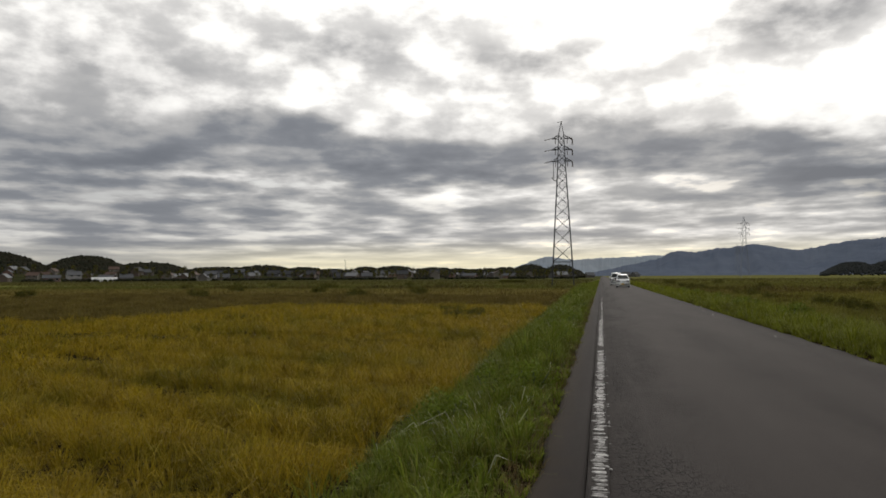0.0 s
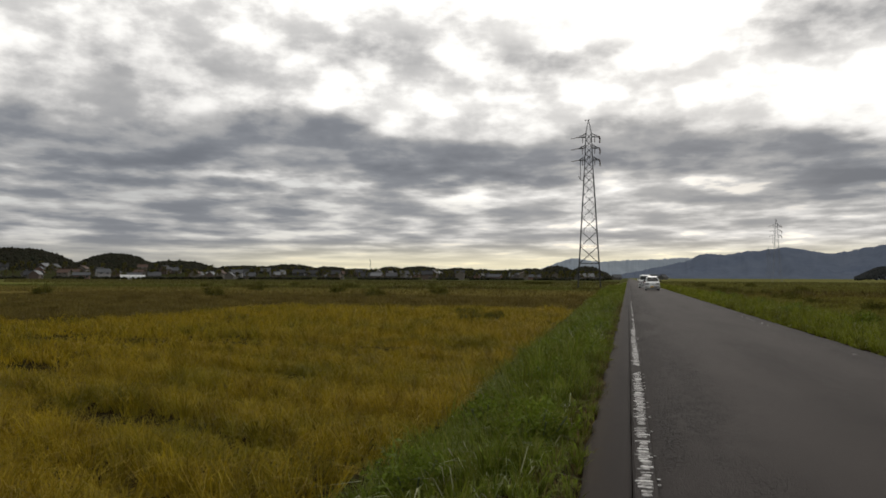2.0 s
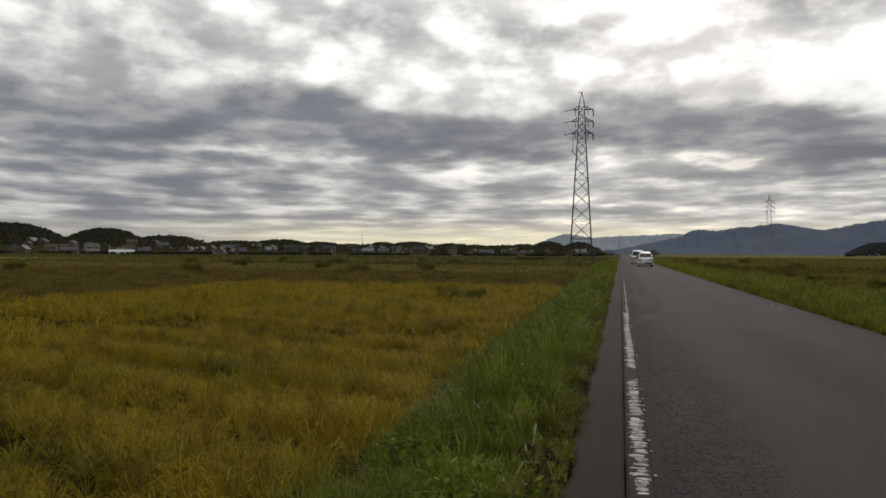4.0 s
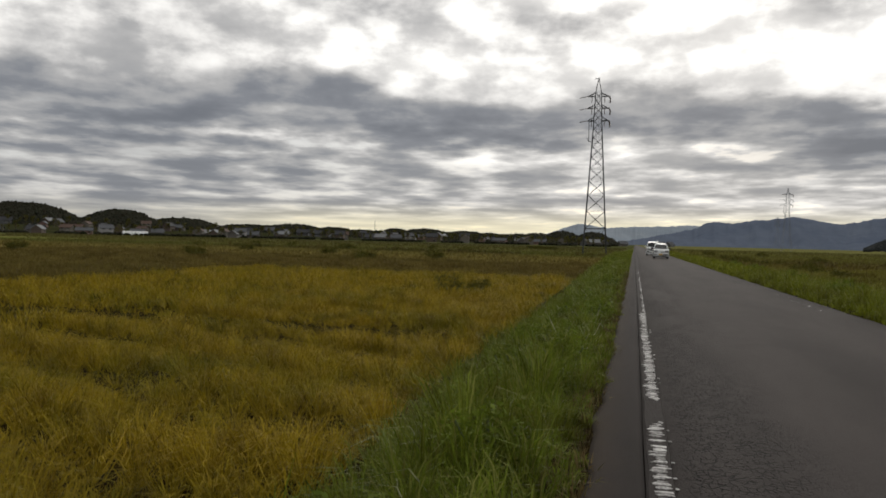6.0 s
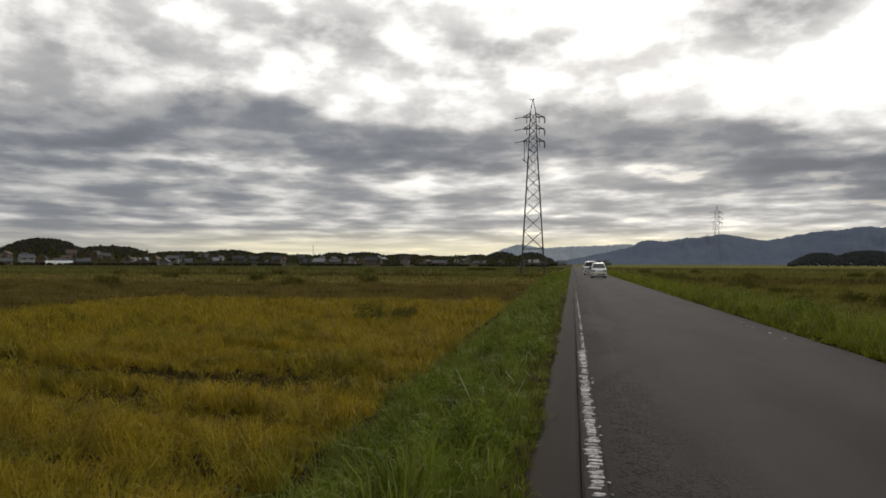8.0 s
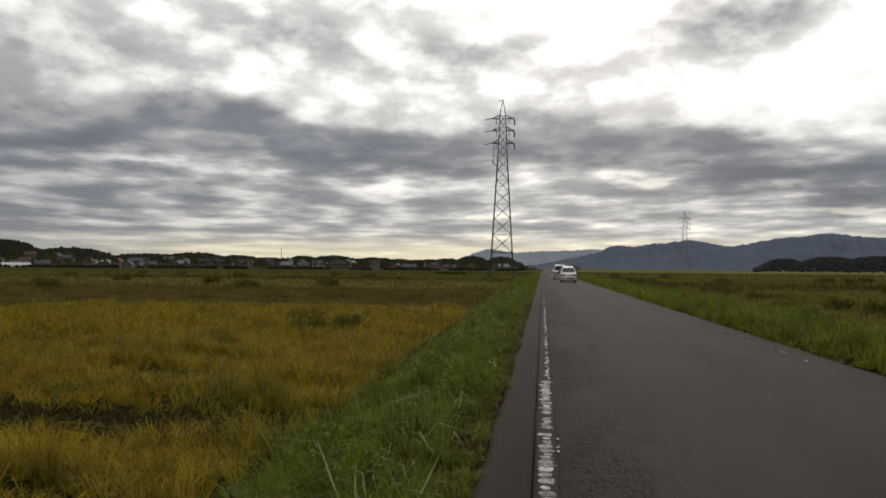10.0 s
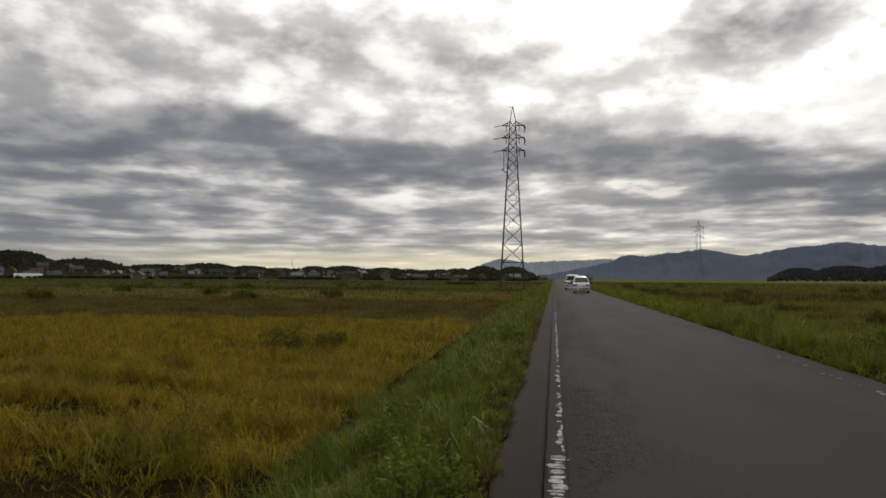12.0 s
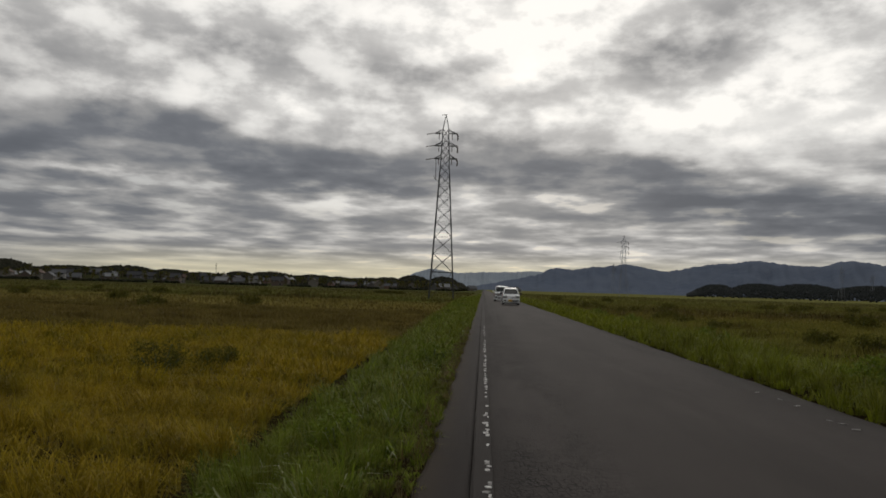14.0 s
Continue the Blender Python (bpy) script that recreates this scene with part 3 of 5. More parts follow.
def build_rice():
    near = []
    for (x0, x1, y0, y1, dens, width, hs, name, mat) in (
        (-13, -2.2, 2.5, 34, 600, 0.0095, 1.0, "rice_plants", "rice"),
        (-34, -13, 8, 52, 120, 0.022, 1.0, "rice_plants", "rice_far"),
        (-13, -2.2, -5, 2.5, 150, 0.02, 1.0, "rice_plants", "rice_far"),
        (-34, -13, -5, 8, 70, 0.03, 1.0, "rice_plants", "rice_far"),
        (-13, -2.2, 34, 52, 200, 0.018, 1.0, "rice_plants", "rice_far"),
    ):
        x, y = scatter(x0, x1, y0, y1, dens)
        # stand in hills, planted in rows
        hx, hy = np.round(x / 0.29) * 0.29, np.round(y / 0.31) * 0.31
        jit = np.sin(hx * 91.7 + hy * 47.3)
        ox, oy = (x - hx) * 0.5, (y - hy) * 0.5
        x, y = hx + ox + jit * 0.09, hy + oy + np.sin(hx * 53.1 - hy * 77.7) * 0.09
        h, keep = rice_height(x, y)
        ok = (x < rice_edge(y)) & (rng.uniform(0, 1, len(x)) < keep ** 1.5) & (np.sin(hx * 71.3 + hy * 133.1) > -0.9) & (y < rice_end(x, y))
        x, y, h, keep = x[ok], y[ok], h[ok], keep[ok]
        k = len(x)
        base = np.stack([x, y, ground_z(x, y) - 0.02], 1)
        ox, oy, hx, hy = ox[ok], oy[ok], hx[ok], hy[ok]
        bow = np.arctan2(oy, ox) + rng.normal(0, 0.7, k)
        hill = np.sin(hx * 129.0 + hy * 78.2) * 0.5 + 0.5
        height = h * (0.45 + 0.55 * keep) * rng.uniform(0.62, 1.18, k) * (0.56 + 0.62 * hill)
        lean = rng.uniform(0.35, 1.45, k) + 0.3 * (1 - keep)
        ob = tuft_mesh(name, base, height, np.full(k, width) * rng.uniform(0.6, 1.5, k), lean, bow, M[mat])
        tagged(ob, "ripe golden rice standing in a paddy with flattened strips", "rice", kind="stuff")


build_rice()


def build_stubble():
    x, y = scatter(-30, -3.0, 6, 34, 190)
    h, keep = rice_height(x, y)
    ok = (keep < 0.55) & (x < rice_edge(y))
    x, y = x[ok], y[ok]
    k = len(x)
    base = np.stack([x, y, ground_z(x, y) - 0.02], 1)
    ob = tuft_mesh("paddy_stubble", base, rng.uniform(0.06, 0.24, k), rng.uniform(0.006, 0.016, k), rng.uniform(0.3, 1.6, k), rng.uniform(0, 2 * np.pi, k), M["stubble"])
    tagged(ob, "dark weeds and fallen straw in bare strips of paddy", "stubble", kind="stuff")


build_stubble()


def build_verge(name, label, x0, x1, y0, y1, dens, width, height, mat, edge=None, lean=(0.15, 0.9), cat="grass", clump=1.6, tuft=0.0):
    x, y = scatter(x0, x1, y0, y1, dens)
    heading = rng.uniform(0, 2 * np.pi, len(x))
    size = np.ones(len(x))
    if tuft:
        # blades grow out of tufts that stand a hand apart
        cx, cy = np.round(x / tuft), np.round(y / tuft)
        ox, oy = x - cx * tuft, y - cy * tuft
        ha, hb = np.sin(cx * 127.1 + cy * 311.7) * 43.7, np.sin(cx * 269.5 + cy * 183.3) * 43.7
        ha, hb = ha - np.floor(ha), hb - np.floor(hb)
        x, y = cx * tuft + ox * 0.6 + (ha - 0.5) * tuft * 0.9, cy * tuft + oy * 0.6 + (hb - 0.5) * tuft * 0.9
        heading = np.arctan2(oy, ox) + rng.normal(0, 0.7, len(x))
        size = 0.55 + 0.85 * ha * hb + 0.3 * ha
    if edge is not None:
        ok = edge(x, y)
        x, y, heading, size = x[ok], y[ok], heading[ok], size[ok]
    k = len(x)
    base = np.stack([x, y, ground_z(x, y) - 0.02], 1)
    g = 1 + 0.50 * wave(x, y, clump, 0.9) + 0.34 * wave(x, y, clump * 3.1, 2.0)
    h = height(x, y) * np.clip(g, 0.35, 1.9) * size * rng.uniform(0.5, 1.25, k)
    ob = tuft_mesh(name, base, h, width * rng.uniform(0.5, 1.5, k), rng.uniform(*lean, k), heading, M[mat])
    return tagged(ob, label, cat, kind="stuff")


def left_edge(x, y):
    return (x < LEFT + 0.03 + 0.08 * wave(y, x * 0.2, 2.3, 0.1) + 0.07 * wave(y, x * 0.2, 7.3, 1.1)) & (x > rice_edge(y) + 0.40 + 0.26 * wave(y, x * 0.3, 1.9, 2.7))


def left_height(x, y):
    d = np.clip((LEFT - x) / 0.6, 0, 1)
    rank = np.exp(-(((y - 13.6) / 1.6) ** 2) - ((x + 1.35) / 0.55) ** 2) + 0.9 * np.exp(-(((y - 16.4) / 0.8) ** 2) - ((x + 0.95) / 0.35) ** 2)
    return 0.10 + 0.22 * d + 0.06 * np.clip((-1.9 - x), 0, 1) + 0.30 * rank


def right_height(x, y):
    d = np.clip((x - RIGHT) / 0.5, 0, 1)
    return 0.16 + 0.24 * d


GREEN = "lush green roadside grass on the verge slope"
build_verge("verge_grass", GREEN, -3.2, LEFT, -5.0, 3.0, 450, 0.014, left_height, "grass", left_edge)
build_verge("verge_grass", GREEN, -3.2, LEFT, 3.0, 30, 1750, 0.010, left_height, "grass", left_edge, (0.15, 1.0), tuft=0.17)
build_verge("verge_grass", GREEN, -4.0, LEFT, 30, 75, 400, 0.02, left_height, "grass", left_edge, (0.25, 1.2), tuft=0.26)
build_verge("verge_grass", GREEN, -5.0, LEFT, 75, 200, 45, 0.06, left_height, "grass", left_edge)
build_verge("dry_verge_grass", "dry straw-coloured grass along the asphalt edge", -0.70, LEFT + 0.20, -4.0, 45, 1000, 0.007, lambda x, y: 0.14 + 0 * x, "dry_edge", lambda x, y: x < LEFT + 0.04 + 0.13 * wave(y, x * 0.2, 2.9, 0.1))
build_verge("arching_grass", "long arching grass blades over the verge", -2.3, -0.7, 3.5, 34, 42, 0.011, lambda x, y: 0.40 + 0.18 * np.clip(wave(x, y, 0.9, 3.0), -0.5, 1), "long_grass", left_edge, (0.7, 1.4))
build_verge("seed_heads", "pale drooping grass tips over the verge", -2.4, -0.75, 4, 26, 26, 0.013, lambda x, y: 0.30 + 0.28 * np.clip(wave(x, y, 0.8, 3.0), -0.3, 1), "pale_tips", left_edge, (0.9, 1.5))
TALL = "bright tall green grass beside the road"
build_verge("roadside_grass", TALL, RIGHT, 7.6, -5, 9, 200, 0.02, right_height, "grass_right")
build_verge("roadside_grass", TALL, RIGHT, 7.6, 9, 45, 620, 0.014, right_height, "grass_right", lambda x, y: x > RIGHT - 0.02 + 0.10 * wave(y, x * 0.2, 1.7, 0.5), (0.2, 1.1), tuft=0.24)
build_verge("roadside_grass", TALL, RIGHT, 8.0, 45, 130, 120, 0.042, right_height, "grass_right")
build_verge("roadside_grass", TALL, RIGHT, 8.5, 130, 260, 24, 0.11, right_height, "grass_right")
FALLOW = "brown and olive weeds on fallow farmland"
build_verge("fallow_weeds", FALLOW, 7.0, 52, 4, 75, 52, 0.034, lambda x, y: 0.32 + 0.25 * np.clip(wave(x, y, 0.23, 0.6), 0, 1), "weeds_right", lambda x, y: x < 0.68 * y + 2, clump=0.5)
build_verge("fallow_weeds", FALLOW, 7.2, 45, -5, 60, 22, 0.04, lambda x, y: 0.34 + 0 * x, "weeds_right", lambda x, y: x >= 0.68 * y + 2, clump=0.5)
build_verge("fallow_weeds", FALLOW, 7.5, 120, 75, 190, 8, 0.10, lambda x, y: 0.32 + 0.35 * np.clip(wave(x, y, 0.17, 0.6), 0, 1), "weeds_right", lambda x, y: x < 0.66 * y, clump=0.3)
build_verge("fallow_weeds", FALLOW, -75, -3.0, 24, 85, 40, 0.038, lambda x, y: 0.26 + 0.25 * np.clip(wave(x, y, 0.21, 1.6), 0, 1), "weeds", lambda x, y: (x > -1.15 * y) & (y > rice_end(x, y)), clump=0.5)
build_verge("fallow_weeds", FALLOW, -150, -3.0, 85, 190, 3.5, 0.13, lambda x, y: 0.30 + 0.3 * np.clip(wave(x, y, 0.12, 1.6), 0, 1), "weeds", lambda x, y: x > -1.05 * y, clump=0.25)


build_verge("fallow_weeds", FALLOW, -420, -4.0, 190, 400, 0.5, 0.40, lambda x, y: 0.45 + 0 * x, "weeds", lambda x, y: x > -1.05 * y, clump=0.1)
build_verge("fallow_weeds", FALLOW, 8.5, 260, 190, 400, 0.5, 0.40, lambda x, y: 0.45 + 0 * x, "weeds_right", lambda x, y: x < 0.66 * y, clump=0.1)
REEDS = "dark brown reeds and weeds along a field ditch"
build_verge("ditch_reeds", REEDS, 11.5, 17.0, 38, 150, 8, 0.045, lambda x, y: 0.12 + 0.5 * np.exp(-(((x - 14.2 - 0.9 * wave(y, x * 0.1, 0.12, 0.7)) / 1.3) ** 2)), "reeds", lambda x, y: wave(x * 0.6, y, 0.35, 1.2) > -0.2, clump=0.7, tuft=0.6)
build_verge("ditch_reeds", REEDS, 17.0, 70, 88, 100, 7, 0.10, lambda x, y: 0.62 + 0 * x, "reeds", clump=0.4, tuft=0.8)
build_verge("ditch_reeds", REEDS, -80, -5.0, 128, 140, 6, 0.12, lambda x, y: 0.70 + 0 * x, "reeds", lambda x, y: wave(x, y * 0.2, 0.16, 0.4) > -0.15, clump=0.4, tuft=0.8)


def leaf_cloud(centres, radii, per, size, seed):
    """Vertices and faces of many small leaves round the given clump centres."""
    r = np.random.default_rng(seed)
    c = np.repeat(np.asarray(centres, float), per, 0)
    rad = np.repeat(np.asarray(radii, float), per)
    k = len(c)
    d = r.normal(size=(k, 3))
    d /= np.linalg.norm(d, axis=1)[:, None]
    p = c + d * (rad * r.uniform(0.35, 1.0, k) ** 0.6)[:, None] * np.array([1, 1, 0.8])
    a = r.normal(size=(k, 3))
    a /= np.linalg.norm(a, axis=1)[:, None]
    b = np.cross(a, r.normal(size=(k, 3)))
    b /= np.linalg.norm(b, axis=1)[:, None]
    s = size * r.uniform(0.6, 1.4, k)[:, None]
    v = np.stack([p - a * s, p - b * s * 0.45, p + a * s, p + b * s * 0.45], 1).reshape(-1, 3)
    return v, np.arange(4 * k), np.arange(k) * 4, np.full(k, 4)


def shrub(m, label, height, spread, clumps, per, size, seed, group="", mat="bush_leaf", name="shrub"):
    r = random.Random(seed)
    ob = thing(name, m, label, name.replace("_", " "), group)
    centres, radii = [], []
    for i in range(clumps):
        a = r.uniform(0, 6.283)
        q = spread * math.sqrt(r.random()) * 0.75
        z = height * r.uniform(0.3, 0.85) * (1 - 0.3 * q / spread)
        centres.append((q * math.cos(a), q * math.sin(a), z))
        radii.append(spread * r.uniform(0.22, 0.42))
    for c in centres[: max(5, clumps // 3)]:
        part("stem", rod(bmesh.new(), (c[0] * 0.15, c[1] * 0.15, -0.05), c, 0.006 + 0.008 * height, 5), M["stem"] if height < 1.2 else M["bark"], ob)
    leaves = stuff_mesh("leaves", *leaf_cloud(centres, radii, per, size, seed), M[mat])
    leaves.parent = ob
    return ob


def on_ground(x, y, turn=0.0):
    return pose(x, y, float(ground_z(np.float64(x), np.float64(y))) - 0.01, 0, 0, turn)


WEED = "leafy dark green weed growing in the verge grass"
weed = shrub(on_ground(-0.95, 16.3), WEED, 0.52, 0.42, 20, 44, 0.026, 5, "verge weeds", "leaf", "weed")
for i, (x, y, a) in enumerate(((-1.45, 13.7, 70), (-1.25, 15.0, 120), (-1.35, 27.0, 40), (-0.95, 33.5, 150), (-1.75, 11.2, 20), (-1.05, 12.6, 200), (-1.6, 16.9, 310), (-1.2, 18.6, 95), (-1.9, 20.4, 160), (-0.85, 21.7, 30), (-1.5, 24.2, 260), (-0.9, 9.3, 140), (-1.8, 8.4, 75))):
    copy_thing(weed, on_ground(x, y, a))

SHRUB = "dark green bush standing up out of the golden rice"
shrub(on_ground(-7.6, 36.4), SHRUB, 1.0, 0.8, 30, 90, 0.026, 8)
shrub(on_ground(-6.6, 37.4), "low olive bush at the edge of the ripe rice", 0.8, 0.75, 24, 80, 0.026, 9)
bush = shrub(on_ground(-28, 78), "dark low bush among fallow weeds", 1.15, 1.5, 30, 60, 0.07, 12, "fallow bushes")
for i in range(26):
    r = random.Random(300 + i)
    if i % 2:
        x, y = r.uniform(-95, -8), r.uniform(62, 170)
    else:
        x, y = r.uniform(13, 80), r.uniform(58, 170)
    copy_thing(bush, on_ground(x, y, r.uniform(0, 360)))
ditch_bush = shrub(on_ground(14.6, 37.0), "low olive-brown bush beside a field ditch", 0.75, 0.8, 18, 60, 0.05, 19, "ditch bushes")
for i in range(14):
    r = random.Random(460 + i)
    copy_thing(ditch_bush, on_ground(14.2 + r.uniform(-1.6, 1.6), 40 + 7.0 * i + r.uniform(-3, 3), r.uniform(0, 360)))
for i in range(9):
    a = radians(-7.9 + 0.22 * i)
    copy_thing(bush, on_ground(240 * math.sin(a), 240 * math.cos(a), 40 * i))
verge_bush = shrub(on_ground(5.9, 31), "dark clump of weeds in the bright roadside grass", 0.62, 0.6, 18, 60, 0.035, 15, "roadside clumps", "leaf", "weed_clump")
for x, y, a in ((6.2, 40, 30), (6.6, 52, 80), (6.0, 24, 200), (6.9, 63, 10), (-2.6, 62, 40), (-2.2, 88, 140), (-3.0, 104, 250), (-2.4, 71, 100)):
    copy_thing(verge_bush, on_ground(x, y, a))

# ---- distance: ridges, woods, village ----


def ridge(name, label, dist, a0, a1, base, peaks, rough, depth, mat):
    """A mountain range on an arc, from broad peaks (azimuth, elevation, half width, all in degrees)."""
    bm = bmesh.new()
    cols, rows = 700, 13
    grid = []
    for i in range(cols + 1):
        az = a0 + (a1 - a0) * i / cols
        e = float(np.interp(az, *base))
        for pa, pe, pw in peaks:
            e += pe * math.exp(-(((az - pa) / pw) ** 2))
        e += rough * (noise.fractal((az * 0.42, 1.7, dist * 0.01), 0.8, 2.1, 6)) + 0.06 * noise.fractal((az * 3.1, 4.2, dist * 0.01), 0.7, 2.0, 4)
        col = []
        for j in range(rows):
            f = j / (rows - 1)
            rad = dist - depth * (1 - f)
            top = math.tan(radians(max(e, 0.05))) * dist + 1.4
            z = -2 + (top + 2) * f ** 1.25 + (0 if j in (0, rows - 1) else 0.16 * top * noise.noise((az * 1.1 + f * 1.5, f * 3, dist)) + 0.015 * top * noise.noise((az * 4.0, f * 7, dist)))
            col.append(bm.verts.new((rad * math.sin(radians(az)), rad * math.cos(radians(az)), z)))
        back_rad = min(dist + depth * 0.4, 4900)
        col.append(bm.verts.new((back_rad * math.sin(radians(az)), back_rad * math.cos(radians(az)), -2)))
        grid.append(col)
    for p, q in zip(grid, grid[1:]):
        for j in range(len(p) - 1):
            bm.faces.new((p[j], q[j], q[j + 1], p[j + 1]))
    ob = part(name, bm, mat, smooth=True)
    return tagged(ob, label, "mountain", kind="structure")


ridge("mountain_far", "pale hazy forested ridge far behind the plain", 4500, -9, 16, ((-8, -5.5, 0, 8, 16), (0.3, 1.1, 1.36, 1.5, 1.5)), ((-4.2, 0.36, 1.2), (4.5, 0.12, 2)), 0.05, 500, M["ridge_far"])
ridge("mountain_range", "haze-blue forested mountain range across the horizon", 3600, -1, 62, ((-1, 2, 5, 9, 14, 20, 40, 62), (0.2, 0.7, 1.5, 1.85, 1.8, 2.25, 2.4, 2.0)),
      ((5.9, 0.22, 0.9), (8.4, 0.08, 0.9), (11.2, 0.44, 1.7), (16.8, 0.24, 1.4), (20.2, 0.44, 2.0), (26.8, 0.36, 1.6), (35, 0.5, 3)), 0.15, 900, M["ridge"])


def crown_cloud(centres, sizes, seed):
    """Lumpy tree crowns, each a small rough ball, in one mesh."""
    src = bmesh.new()
    bmesh.ops.create_icosphere(src, subdivisions=1, radius=1.0)
    ball = np.array([v.co[:] for v in src.verts])
    tris = np.array([[v.index for v in f.verts] for f in src.faces])
    src.free()
    r = np.random.default_rng(seed)
    k, nv = len(centres), len(ball)
    c, s = np.asarray(centres, float), np.asarray(sizes, float)
    lump = 1 + r.uniform(-0.28, 0.28, (k, nv, 1))
    v = (c[:, None, :] + ball[None] * lump * s[:, None, :]).reshape(-1, 3)
    f = (tris[None] + (np.arange(k) * nv)[:, None, None]).reshape(-1)
    kf = k * len(tris)
    return v, f, np.arange(kf) * 3, np.full(kf, 3)


def woods(name, label, hills, count, tree, seed, mat, dist, depth, least=0.0):
    """A wood whose top follows low hills (azimuth, elevation, half width)."""
    r = np.random.default_rng(seed)
    lo = min(h[0] - h[2] * 1.2 for h in hills)
    hi = max(h[0] + h[2] * 1.2 for h in hills)
    a = r.uniform(lo, hi, count)
    e = np.zeros(count)
    for pa, pe, pw in hills:
        e = np.maximum(e, pe * np.exp(-np.abs((a - pa) / pw) ** 2.6))
    e = np.maximum(e, least * (1 + 0.12 * wave(a, a * 0.3, 1.3, 0.4)))
    top = np.tan(np.radians(e)) * dist
    f = r.uniform(0, 1, count) ** 0.6
    back = r.uniform(0, 1, count)
    d = dist - depth * (1 - f)
    size = tree * r.uniform(0.6, 1.25, count)
    z = np.clip(top * (0.04 + 0.96 * f) + 1.0 - size * r.uniform(0.8, 1.3, count), 0.3, None)
    ok = top > 2.2
    c = np.stack([d * np.sin(np.radians(a)), d * np.cos(np.radians(a)), z], 1)[ok]
    s = np.stack([size * 0.95, size * 0.95, size * r.uniform(0.8, 1.25, count)], 1)[ok]
    ob = stuff_mesh(name, *crown_cloud(c, s, seed), mat)
    return tagged(ob, label, "woods", kind="stuff")


LEFT_HILLS = ((-52, 2.6, 8), (-46, 2.0, 4.5), (-39.6, 1.72, 3.2), (-35.5, 1.25, 3.5), (-30, 0.88, 5), (-27.0, 1.02, 3.2), (-24.0, 0.86, 2.6), (-19.0, 0.88, 1.6), (-16.6, 0.92, 2.6), (-13.4, 0.80, 2.4), (-10.5, 0.62, 2.2), (-7.6, 0.78, 1.6))
woods("village_woods", "dark evergreen woods on low hills behind the village", LEFT_HILLS, 16000, 2.2, 3, M["wood_crown"], 800, 110, 0.66)
woods("knoll_woods", "dark wooded knoll behind the pylon", ((-5.6, 0.98, 1.7), (-3.2, 0.96, 1.5), (-2.2, 0.6, 0.8)), 2000, 2.0, 4, M["wood_crown"], 780, 60)
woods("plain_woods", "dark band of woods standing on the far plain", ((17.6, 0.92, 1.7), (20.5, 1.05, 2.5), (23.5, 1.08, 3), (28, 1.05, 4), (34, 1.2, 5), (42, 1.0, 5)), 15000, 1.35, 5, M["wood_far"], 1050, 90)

WALLS = {
    "white": plain("white_render", (0.30, 0.295, 0.285), 0.8), "grey": plain("grey_siding", (0.10, 0.10, 0.10), 0.8),
    "beige": plain("beige_siding", (0.14, 0.128, 0.108), 0.8), "brown": plain("brown_timber_wall", (0.10, 0.075, 0.06), 0.85),
    "red": plain("rusty_red_wall", (0.17, 0.10, 0.08), 0.8), "dark": plain("weathered_dark_timber", (0.11, 0.10, 0.09), 0.85),
}
ROOFS = {"grey": plain("grey_roof_tile", (0.085, 0.088, 0.094), 0.75, vary=0.2, spec=0.2), "black": plain("black_roof_tile", (0.04, 0.041, 0.044), 0.75, vary=0.2, spec=0.2), "pale": plain("pale_metal_roof", (0.18, 0.185, 0.19), 0.7, spec=0.2), "brown": plain("brown_roof_tile", (0.085, 0.055, 0.042), 0.75, vary=0.2, spec=0.2)}


